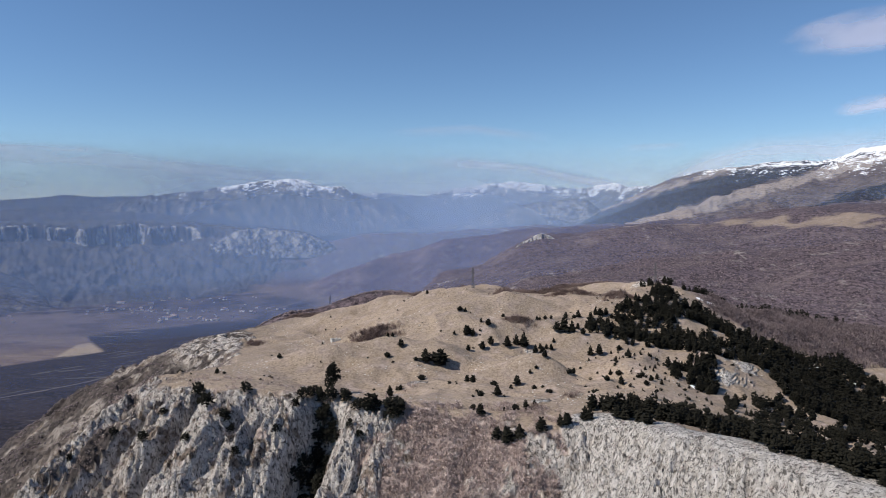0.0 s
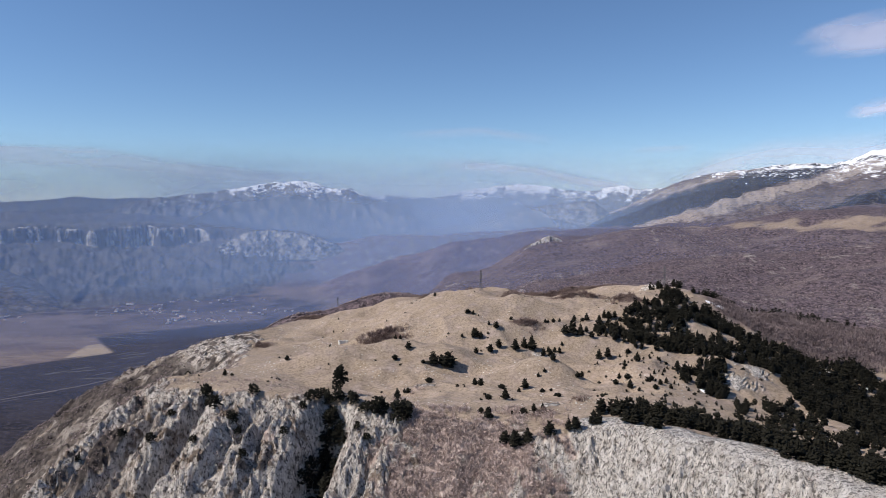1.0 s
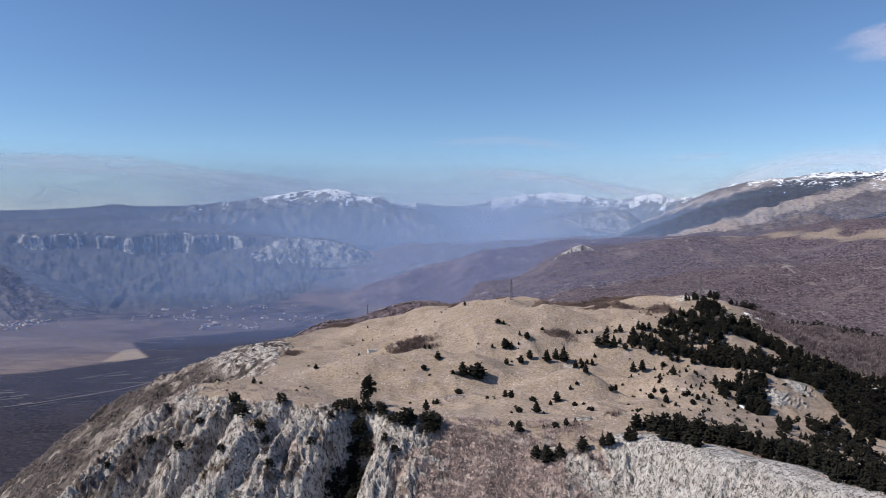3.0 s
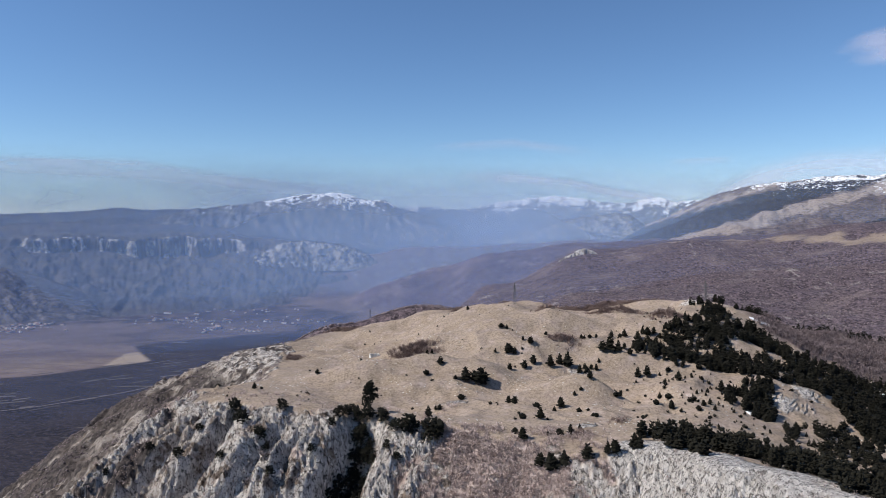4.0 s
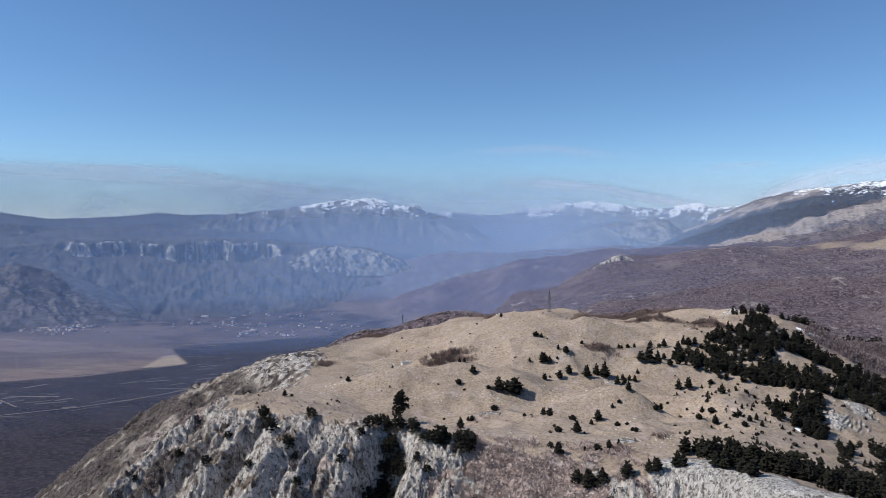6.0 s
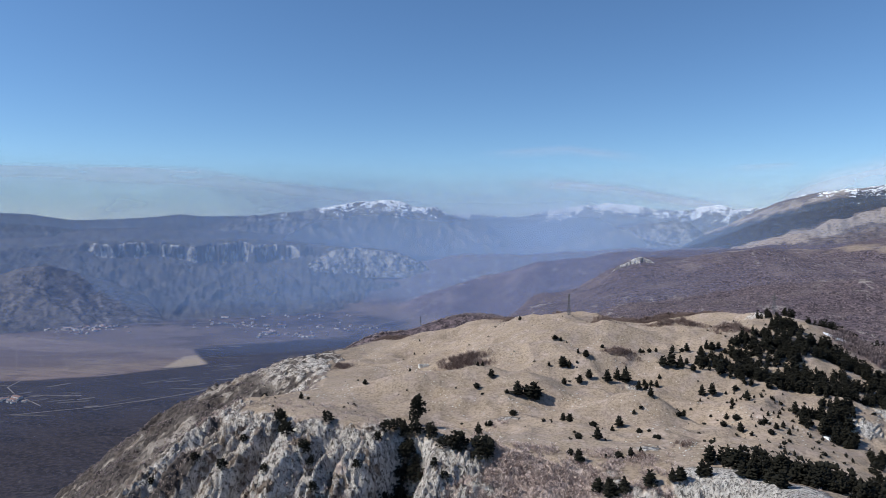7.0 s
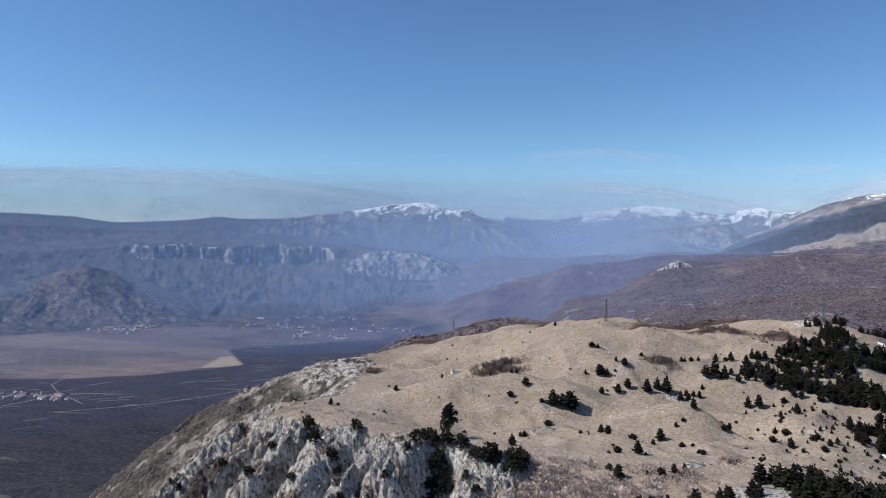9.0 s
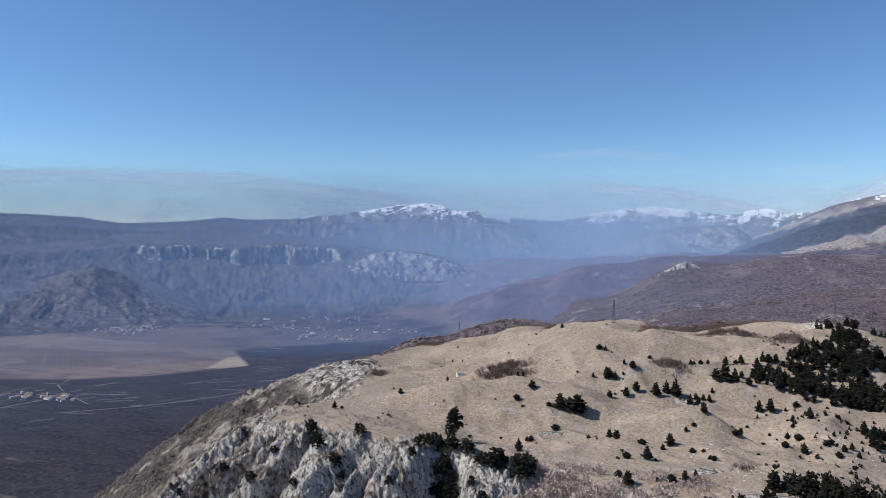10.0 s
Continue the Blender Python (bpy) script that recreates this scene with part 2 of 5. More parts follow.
def rim_field(x, y):
    """Distance outside the rim (minus: inside), rim height, slopes, rib depth and run along the rim."""
    best = np.full(np.shape(x), 1e9)
    side = np.ones(np.shape(x))
    vals = [np.zeros(np.shape(x)) for _ in range(5)]
    run = 0.0
    for a, b in zip(RIM[:-1], RIM[1:]):
        ex, ey = b[0] - a[0], b[1] - a[1]
        ln = math.hypot(ex, ey)
        t = np.clip(((x - a[0]) * ex + (y - a[1]) * ey) / ln ** 2, 0, 1)
        dx, dy = x - a[0] - t * ex, y - a[1] - t * ey
        d = np.hypot(dx, dy)
        hit = d < best - 1e-6
        best = np.where(hit, d, best)
        side = np.where(hit, np.sign(dx * ey - dy * ex), side)
        for k in range(4):
            vals[k] = np.where(hit, a[k + 2] + t * (b[k + 2] - a[k + 2]), vals[k])
        vals[4] = np.where(hit, run + t * ln, vals[4])
        run += ln
    return best * np.where(side > 0, 1, -1), vals


# wide country round the hill: heights by bearing (rows, degrees right of the first view) and distance (columns)
FAR_AZ = [-180, -70, -48, -30, -20, -12, -5, 2, 10, 20, 35, 60, 120, 180]
FAR_R = [0, 500, 900, 1300, 1800, 2400, 3000, 3600, 4900]
FAR = np.array([
    [0, 0, 0, 0, 0, 0, 0, 20, 60], [0, 0, 0, 0, 0, 0, 5, 60, 200], [0, 0, 0, 0, 0, 0, 5, 90, 260], [0, 0, 40, 0, 0, 0, 5, 90, 260],
    [0, 0, 222, 90, 5, 0, 5, 110, 260], [0, 40, 270, 180, 25, 5, 30, 150, 260], [0, 100, 292, 238, 80, 40, 130, 220, 260], [0, 120, 268, 225, 160, 170, 240, 240, 270],
    [0, 120, 230, 215, 230, 285, 290, 270, 280], [0, 120, 230, 225, 270, 335, 320, 300, 320], [0, 100, 220, 240, 310, 400, 405, 380, 340],
    [0, 100, 200, 240, 320, 420, 430, 400, 340], [0, 40, 60, 90, 120, 150, 150, 150, 150], [0, 0, 0, 0, 0, 0, 0, 20, 60],
], float)


def country(az, r):
    u = np.interp(az, FAR_AZ, range(len(FAR_AZ)))
    v = np.interp(r, FAR_R, range(len(FAR_R)))
    i, j = np.minimum(u.astype(int), len(FAR_AZ) - 2), np.minimum(v.astype(int), len(FAR_R) - 2)
    a, b = u - i, v - j
    a, b = a * a * (3 - 2 * a), b * b * (3 - 2 * b) * 0.5 + b * 0.5
    return (FAR[i, j] * (1 - a) + FAR[i + 1, j] * a) * (1 - b) + (FAR[i, j + 1] * (1 - a) + FAR[i + 1, j + 1] * a) * b


# hollows and hummocks of the meadow: x, y, height, half widths
DIPS = [(105, 358, -6.0, 34, 26), (17, 460, -6.0, 34, 26), (-76, 490, -6.0, 34, 26), (-57, 342, -6.0, 34, 26), (91, 494, -5.9, 34, 26), (110, 600, -5.8, 34, 26), (196, 406, 4.3, 34, 26), (264, 638, -3.8, 34, 26), (-22, 418, -3.5, 34, 26), (-8, 648, -3.2, 34, 26), (199, 619, 2.6, 34, 26), (10, 470, 2.5, 34, 26), (22, 391, -6.0, 24, 12), (38, 354, -5.5, 26, 11), (44, 488, -5.5, 26, 14), (62, 437, -5.0, 22, 11), (-23, 367, -4.5, 24, 12), (-4, 469, -4.5, 26, 13)]


# long low swells and hollows: x, y, height, half length, half width, turn
SWELLS = [(-62, 410, 8.2, 66, 13, 0.15), (-66, 452, -9.0, 56, 20, 0.15), (20, 392, 7.5, 34, 10, -0.4), (34, 418, -7.5, 34, 11, -0.4), (72, 372, 6.8, 30, 9, -0.5), (84, 398, -6.8, 30, 10, -0.5), (70, 520, 6.0, 60, 13, 0.1), (40, 455, 6.8, 40, 10, 0.1)]
# stony patches on the meadow: x, y, half widths
STONY = [(200, 412, 12, 12), (178, 389, 13, 8), (290, 500, 18, 10), (50, 302, 6, 5), (66, 426, 9, 6), (196, 610, 12, 8), (240, 556, 10, 6), (-12, 352, 9, 4)]
# clefts in the cliff: x, y of the top, half width, depth, sideways run per metre down
CHUTES = [(-46, 303, 8.5, 28, -0.30), (-84, 292, 4.5, 7, -0.35), (-110, 302, 4.5, 12, -0.3), (-134, 302, 5, 12, -0.4)]


# crest of the buttress that ends the cliff: x, y, height
SPUR = [(-138, 352, 326), (-149, 330, 325), (-157, 306, 319), (-172, 268, 299), (-192, 225, 262), (-215, 180, 222)]


def spur_height(x, y):
    z = np.full(np.shape(x), -500.0)
    for (ax, ay, az), (bx, by, bz) in zip(SPUR, SPUR[1:]):
        ex, ey = bx - ax, by - ay
        t = np.clip(((x - ax) * ex + (y - ay) * ey) / (ex * ex + ey * ey), 0, 1)
        dx, dy = x - ax - t * ex, y - ay - t * ey
        d = np.hypot(dx, dy)
        z = np.maximum(z, az + t * (bz - az) - d * np.where(dx * ey - dy * ex > 0, 1.25, 0.85))
    return z


def relief(x, y):
    """Height and cover of the ground: z, rock, brush, wood, plain (0 to 1 each)."""
    x, y = np.asarray(x, float), np.asarray(y, float)
    r, az = np.hypot(x, y), np.degrees(np.arctan2(x, y))
    wx = x + 5 * fbm(x / 30, y / 30, 3, 5)
    wy = y + 5 * fbm(x / 30, y / 30, 3, 6)
    d, (ze, s1, s2, rib, run) = rim_field(wx, wy)
    top = hilltop(x, y) + (4.6 * fbm(x / 66, y / 66, 2, 3) + 3.0 * (ridged(x / 62 + 0.2 * fbm(x / 40, y / 40, 2, 8), y / 44, 2, 7) - 0.4) + 0.5 * fbm(x / 10, y / 10, 2, 4)) * sstep(0, 60, -d)
    for hx, hy, hz, rx, ry in DIPS:
        top = top + hz * np.exp(-((x - hx) / rx) ** 2 - ((y - hy) / ry) ** 2)
    for hx, hy, hz, rx, ry, turn in SWELLS:
        c, s = math.cos(turn), math.sin(turn)
        u, v = (x - hx) * c + (y - hy) * s, (y - hy) * c - (x - hx) * s
        top = top + hz * np.exp(-(u / rx) ** 2 - (v / ry) ** 2)
    inside = ze + (top - ze) * sstep(0, 45, -d)
    out = np.maximum(d, 0)
    drop = s1 * np.minimum(out, 32) + s2 * np.maximum(out - 32, 0)
    drop = drop + 0.0022 * np.clip(out - 70, 0, 110) ** 2 * sstep(-150, -200, x) + 0.48 * np.maximum(out - 180, 0) * sstep(-150, -200, x)
    # ribs and gullies that run down the face
    amp = rib * sstep(1, 26, out)
    q = run + 0.38 * out + 8 * fbm(x / 40, y / 40, 2, 9)
    ribs = 3.9 * (ridged(q / 21, out / 120, 2, 11) - 0.4) + 2.6 * ridged(q / 7.0, out / 45, 3, 12) - 1.0
    crag = 1.9 * ridged(x / 5.0, y / 6.5, 3, 21) + 1.5 * ridged(x / 2.4, y / 2.8, 2, 22) - 1.0
    crag = crag + (0.6 + 1.0 * sstep(40, 65, x)) * ridged((q + 2 * fbm(x / 9, y / 9, 2, 24)) / 3.1, out / 26, 3, 23)
    crag = crag * (1 - 0.5 * sstep(-150, -185, x) * sstep(330, 360, y))
    # a deep chute under the old pine, and clefts beside it
    cleft = np.zeros(np.shape(x))
    for cx, cy, cw, depth, lean in CHUTES:
        off = x - cx - lean * (cy - y)
        amp_c = depth * sstep(-4, 12, out) * sstep(90, 30, np.abs(cy - y))
        dip = amp_c * np.exp(-np.abs(off / cw) ** 3)
        drop, cleft = drop + dip, np.maximum(cleft, dip)
    face = ze - drop + amp * ribs + (0.35 + 0.65 * rib) * sstep(0, 6, out) * crag
    blend = sstep(-1.5, 1.5, d)
    near = inside * (1 - blend) + face * blend
    spur = spur_height(x, y) + 0.9 * crag + 0.5 * amp * ribs
    spur_rock = sstep(-2, 1, spur - near) * sstep(345, 335, y)
    near = np.where(y < 352, np.maximum(near, spur), near)
    bowl = np.exp(-((x + 172) / 34) ** 4 - ((y - 520) / 52) ** 4)
    near = near + bowl * (2.0 * ridged((x + 0.5 * y) / 9, (y - 0.5 * x) / 34, 3, 55) - 0.9)
    near = near - 0.42 * np.maximum(0, y - 740) - 0.3 * np.maximum(0, x - 460)
    far = country(az, r)
    rough = sstep(850, 1500, r) * sstep(15, 120, far)
    far = far + rough * (16 * fbm(x / 260, y / 260, 5, 41))
    k = 14.0
    m = np.maximum(near, far)
    z = m + k * np.log(np.exp(np.clip((near - m) / k, -40, 0)) + np.exp(np.clip((far - m) / k, -40, 0)))
    isnear = sstep(-12, 12, near - far)
    patch = fbm(x / 9, y / 9, 3, 51)
    chalk = sstep(46, 70, x) * (y < 330)
    shift = 14 * chalk + 34 * bowl
    rock = isnear * sstep(0.5, 4, d + shift + 2.0 * patch) * sstep(0.45, 0.75, rib + (0.5 - 0.35 * chalk) * patch + 0.3 * chalk)
    rock = rock * (1 - sstep(8, 30, out) * sstep(-120, -150, x) * (1 - sstep(0.05, 0.45, fbm(run / 10, out / 60, 3, 52))))
    west = sstep(-105, -140, x) * (y > 385)
    rock = rock * (1 - 0.9 * west * sstep(0.15, -0.2, ridged(x / 17 + 0.5 * patch, y / 30, 2, 54) - 0.35 + 0.4 * patch))
    rock = rock * (1 - 0.6 * sstep(-165, -200, x) * (1 - bowl))
    rock = np.maximum(rock, isnear * sstep(0.8, 3, cleft) * sstep(-1.5, 1, d))
    rock = np.maximum(rock, spur_rock * sstep(-0.7, -0.2, patch))
    for hx, hy, rx, ry in STONY:
        rock = np.maximum(rock, sstep(0.35, 0.75, np.exp(-((x - hx) / rx) ** 2 - ((y - hy) / ry) ** 2) + 0.30 * patch - 0.12 + 0.35 * fbm(x / 2.6, y / 2.6, 2, 53)))
    brush = isnear * np.maximum(sstep(-2, 6, out + 3 * patch), sstep(0.5, 4, d + shift - 14 * chalk + 2.0 * patch)) * (1 - rock)
    plain = (1 - isnear) * (1 - sstep(12, 45, z + 10 * fbm(x / 150, y / 150, 4, 77)))
    gr = r - 2440 + 22 * np.maximum(az - 20, 0) + 34 * fbm(x / 90, y / 90, 4, 78)
    gw = 26 + 4.5 * np.maximum(az - 20, 0)
    glade = sstep(-gw - 15, -gw + 15, gr) * sstep(gw + 15, gw - 15, gr) * sstep(13, 16, az) * sstep(-0.45, -0.1, fbm(az / 3, r / 90, 3, 79))
    wood = (1 - isnear) * (1 - plain) * (1 - 0.72 * glade)
    strip = isnear * sstep(-6, 10, y - 524 + 0.10 * (x - 240) + 6 * patch) * sstep(222, 240, x)
    wood = np.maximum(wood, strip)
    return z, rock, brush, wood, plain


# ---- the ground sheet ----
def grid_mesh(name, X, Y, Z, attrs, material):
    ny, nx = X.shape
    me = bpy.data.meshes.new(name)
    me.vertices.add(nx * ny)
    me.vertices.foreach_set("co", np.stack([X, Y, Z], -1).astype(np.float32).ravel())
    k = (np.arange(ny - 1)[:, None] * nx + np.arange(nx - 1)[None, :]).ravel()
    quads = np.stack([k, k + 1, k + nx + 1, k + nx], 1).astype(np.int32)
    me.loops.add(quads.size)
    me.loops.foreach_set("vertex_index", quads.ravel())
    me.polygons.add(len(quads))
    me.polygons.foreach_set("loop_start", np.arange(0, quads.size, 4, dtype=np.int32))
    me.polygons.foreach_set("use_smooth", np.ones(len(quads), bool))
    for key, v in attrs.items():
        a = me.attributes.new(key, "FLOAT", "POINT")
        a.data.foreach_set("value", np.asarray(v, np.float32).ravel())
    me.update(calc_edges=True)
    me.materials.append(material)
    return new(name, me)


def spread(*runs):
    """Stops from (start, end, step) runs, joined."""
    return np.concatenate([np.arange(a, b, s) for a, b, s in runs])


def in_field(x, y, sides):
    """The large tilled field on the valley floor, a long wedge that ends in a point."""
    wob = 4 * fbm(x / 120, y / 120, 3, 71)
    m = np.ones(np.shape(x))
    for px, py, qx, qy in sides:
        ln = math.hypot(qx - px, qy - py)
        d = ((qx - px) * (y - py) - (qy - py) * (x - px)) / ln
        m = np.minimum(m, sstep(-8, 8, d + wob))
    return m


FIELD = [(-936, 1818, -1104, 2040), (-1104, 2040, -1913, 2150), (-1913, 2150, -2300, 1950), (-2300, 1950, -1750, 1480), (-1750, 1480, -1330, 1560), (-1330, 1560, -1150, 1640), (-1150, 1640, -936, 1818)]
STRAW = [(-1061, 1912), (-1221, 1712), (-1169, 1649), (-967, 1777), (-936, 1830), (-1080, 2030)]
PASTURE = [(-1950, 2160, -1104, 2030), (-1104, 2030, -850, 2200), (-850, 2200, -640, 2330), (-640, 2330, -760, 2520), (-760, 2520, -1539, 2420), (-1539, 2420, -1950, 2160)]
AZ = np.radians(np.concatenate([np.arange(-180, -50, 2.0), np.arange(-50, 38, 0.14), np.arange(38, 180.1, 2.0)]))
RR = spread((0, 180, 15), (180, 225, 2.0), (225, 345, 0.62), (345, 760, 2.2), (760, 1500, 9), (1500, 2300, 9), (2300, 4900, 32))
A, R = np.meshgrid(AZ, RR)
GX, GY = R * np.sin(A), R * np.cos(A)
GZ, rock, brush, wood, plain = relief(GX, GY)
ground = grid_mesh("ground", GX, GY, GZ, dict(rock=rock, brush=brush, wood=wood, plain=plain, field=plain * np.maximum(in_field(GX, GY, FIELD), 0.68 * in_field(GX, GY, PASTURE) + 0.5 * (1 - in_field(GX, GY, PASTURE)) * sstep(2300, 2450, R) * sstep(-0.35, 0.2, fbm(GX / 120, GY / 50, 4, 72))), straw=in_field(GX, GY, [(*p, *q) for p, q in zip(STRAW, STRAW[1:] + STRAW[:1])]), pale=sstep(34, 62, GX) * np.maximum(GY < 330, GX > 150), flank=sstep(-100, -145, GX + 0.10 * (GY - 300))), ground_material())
tagged(ground, "dry tan hilltop meadow with limestone edges above a wide valley", "ground", kind="structure")


# ---- mountains round the valley ----
def mountain(name, label, crest, r0, r1, r2, foot, rough, material, seed=0, shape=1.25, bands=(), ravine=150, cliffs=(), back=-0.15, wander=1.6):
    """A range between the distances r0 (foot), r1 (crest) and r2; crest: bearing in degrees and rise per metre of distance, seen from z = 420.
    cliffs: bearing and share of the height that stands as a rock wall; back: rise of the ground behind the crest, as a share of its height."""
    a0, a1 = crest[0][0], crest[-1][0]
    az = np.arange(a0, a1 + 0.01, 0.09)
    ca, ce = zip(*crest)
    top = 420 + r1 * np.interp(az, ca, ce)
    face = np.concatenate([np.linspace(0, 0.78, 50, False), np.linspace(0.78, 0.94, 64, False), np.linspace(0.94, 1, 8)]) if cliffs else np.linspace(0, 1, 118)
    t = np.concatenate([face, 1 + np.linspace(0.04, 1, 14)])
    T, TOPZ = np.meshgrid(t, top, indexing="ij")
    _, AZM = np.meshgrid(t, az, indexing="ij")
    Rr = np.where(T < 1, r0 + (r1 - r0) * T, r1 + (r2 - r1) * (T - 1))
    arc = np.radians(AZM) * r1
    f = np.where(T < 1, np.clip(T, 0, 1) ** shape, 1 + back * (T - 1))
    wall = np.zeros(np.shape(T))
    if cliffs:
        kb, kc = zip(*cliffs)
        cl = np.interp(AZM, kb, kc)
        e = 0.855 + 0.04 * fbm(AZM / 1.6, AZM * 0, 4, seed + 3) + 0.011 * fbm(AZM / 0.2, T * 14, 4, seed + 4)
        f = np.where(T < 1, (1 - cl) * (np.clip(T / 0.93, 0, 1) ** 1.35) * (1 - 0.04 * (T > e)) + cl * sstep(e - 0.006, e + 0.035, T) + 0.04 * (T > e) * (1 - cl) * np.clip(T / 0.93, 0, 1) ** 1.35, f)
        wall = sstep(e - 0.02, e - 0.005, T) * sstep(e + 0.055, e + 0.04, T) * sstep(0.03, 0.11, cl) * sstep(-0.6, 0.25, fbm(AZM / 0.9, T * 14, 4, seed + 12))
    warp = 0.5 * fbm(arc / (1.3 * ravine), T * 2.2, 3, seed + 2)
    gul = 0.9 * (ridged(arc / ravine + warp, T * wander, 5, seed) - 0.35) + 0.6 * fbm(arc / 60, T * 6, 5, seed + 1, 0.6)
    # belts of forest (minus) and dry grass (plus) that climb to the right across the flank
    rise = 0.3 * np.radians(AZM) - (foot + (TOPZ - foot) * f - 420) / Rr + 0.004 * fbm(AZM / 1.5, Rr / 160, 4, seed + 11)
    if bands:
        gul = 0.5 * (ridged(rise / 0.021, arc / 900, 3, seed) - 0.3) + 0.5 * fbm(arc / 150, Rr / 300, 5, seed + 4)
    band = np.zeros(np.shape(AZM))
    for centre, half, amount in bands:
        band = band + amount * np.exp(-((rise - centre) / half) ** 2)
    env = np.where(T < 1, np.sin(np.pi * np.clip(T, 0, 1) ** 0.9) * 0.95 + 0.15 * T, 0.15) * (1 - 0.7 * wall)
    crag = 0.25 * fbm(AZM * 1.3, Rr / 110, 5, seed + 5)
    z = foot + (TOPZ - foot) * f + rough * (env * gul + crag * T.clip(0, 1))
    Rr = Rr + wall * 4 * fbm(AZM / 0.25, T * 30, 4, seed + 9)
    x, y = Rr * np.sin(np.radians(AZM)), Rr * np.cos(np.radians(AZM))
    gz = np.gradient(z, axis=0) / np.maximum(np.gradient(Rr, axis=0), 1)
    ga = np.gradient(z, axis=1) / np.maximum(np.gradient(AZM, axis=1) * np.pi / 180 * Rr, 1)
    steep = np.hypot(gz, ga)
    if cliffs:
        steep = wall * (0.85 + 0.5 * fbm(AZM / 0.5, T * 18, 4, seed + 7)) + 0.4 * sstep(0.3, 0.9, fbm(AZM / 0.8, T * 9, 5, seed + 8)) * sstep(0.35, 0.6, T) * (T < 1)
    return tagged(grid_mesh(name, x, y, z, dict(steep=steep, band=band), material), label, "mountain", kind="structure")


mountain("mountain_range_snowy", "long mountain flank with dark forest and snow along its crest",
         [(8, -0.070), (11, -0.045), (13.46, -0.0213), (16.22, -0.0004), (18.89, 0.0239), (21.28, 0.0379), (23.59, 0.0442), (25.2, 0.0455), (26.81, 0.0505), (28.74, 0.0518), (30.6, 0.0507), (31.68, 0.0537), (33.06, 0.065), (34.01, 0.0671), (38, 0.075), (48, 0.08), (58, 0.05)],
         2650, 4300, 4850, 215, 22, mountain_material("snowy_range", (0.085, 0.064, 0.066), (0.30, 0.25, 0.22), (0.42, 0.385, 0.35), 505, 735, forest=1.0, rock_from=0.85), seed=101, shape=1.1,
         bands=((0.105, 0.013, -1.7), (0.1265, 0.007, 1.5), (0.147, 0.011, -0.1), (0.172, 0.007, -1.2), (0.085, 0.006, 0.9), (0.196, 0.008, 1.0)))
mountain("mountain_peak", "broad mountain with a snow-dusted summit in blue haze",
         [(-30, -0.02), (-24.26, 0.0070), (-20.98, 0.0142), (-18.9, 0.0180), (-16.9, 0.0245), (-14.5, 0.0315), (-12.6, 0.0335), (-11.2, 0.0320), (-9.7, 0.0220), (-7.95, 0.0222), (-6.6, 0.0079), (-3.7, -0.0025), (-2.1, -0.0222), (-0.6, -0.0420), (1.5, -0.07)],
         3980, 4320, 4370, 215, 24, mountain_material("peak_cover", (0.06, 0.058, 0.06), (0.12, 0.112, 0.105), (0.21, 0.20, 0.19), 470, 545, rock_from=0.9), seed=202, ravine=170)
mountain("mountain_massif", "distant snow-capped massif behind a hazy gorge",
         [(-10, 0.006), (-6.27, 0.0123), (-4.1, 0.0125), (-1.1, 0.0068), (1.4, 0.0172), (3.9, 0.0238), (6.6, 0.0285), (8.6, 0.0255), (10.2, 0.0205), (12.8, 0.0176), (15.4, 0.0260), (16.5, 0.0190), (18.9, 0.0208), (24, 0.018)],
         4392, 4540, 4620, 215, 20, mountain_material("massif_cover", (0.085, 0.08, 0.08), (0.15, 0.142, 0.135), (0.24, 0.23, 0.22), 455, 520, rock_from=3.2), seed=303, ravine=150)
mountain("mountain_shoulder_pale", "hazy mountain shoulder with a pale rock face",
         [(-1.5, -0.07), (0.8, -0.0436), (3.7, -0.0243), (6.9, -0.0071), (10.0, -0.0001), (12.3, 0.0025), (13.2, 0.0005), (14.1, -0.0116), (14.9, -0.028), (17, -0.07)],
         3960, 4250, 4330, 200, 22, mountain_material("shoulder_cover", (0.07, 0.066, 0.068), (0.13, 0.122, 0.115), (0.26, 0.25, 0.24), 2000, 2100, rock_from=0.9), seed=711, ravine=140)
mountain("mountain_shoulder_dark", "dark wooded hill in the mouth of the gorge",
         [(2.5, -0.062), (4.6, -0.041), (6.9, -0.0258), (8.5, -0.0217), (10.0, -0.0246), (12.2, -0.0353), (14.5, -0.055)],
         3860, 4060, 4200, 200, 12, mountain_material("wooded_cover", (0.022, 0.024, 0.032), (0.05, 0.048, 0.05), (0.2, 0.19, 0.18), 2000, 2100), seed=722, ravine=80)
mountain("plateau_cliffs", "flat-topped plateau edged with pale limestone cliffs",
         [(-60, -0.045), (-50, -0.040), (-44, -0.038), (-38.3, -0.0338), (-35.5, -0.0280), (-32.6, -0.0264), (-30.2, -0.0288), (-27.5, -0.0284), (-25.0, -0.0268), (-22.7, -0.0295), (-20.0, -0.0330), (-18.0, -0.036), (-15, -0.043), (-12, -0.055), (-9, -0.085), (-7.4, -0.115)],
         2950, 3750, 4480, 0, 20, mountain_material("plateau_cover", (0.04, 0.041, 0.048), (0.115, 0.102, 0.095), (0.40, 0.38, 0.355), 2000, 2100), seed=404, ravine=260, back=0.22, wander=4.0,
         cliffs=((-60, 0.02), (-36.5, 0.04), (-35.5, 0.12), (-32.6, 0.17), (-30.8, 0.13), (-28.2, 0.22), (-25, 0.30), (-22.7, 0.26), (-20.8, 0.2), (-19.5, 0.06), (-7, 0.02)))
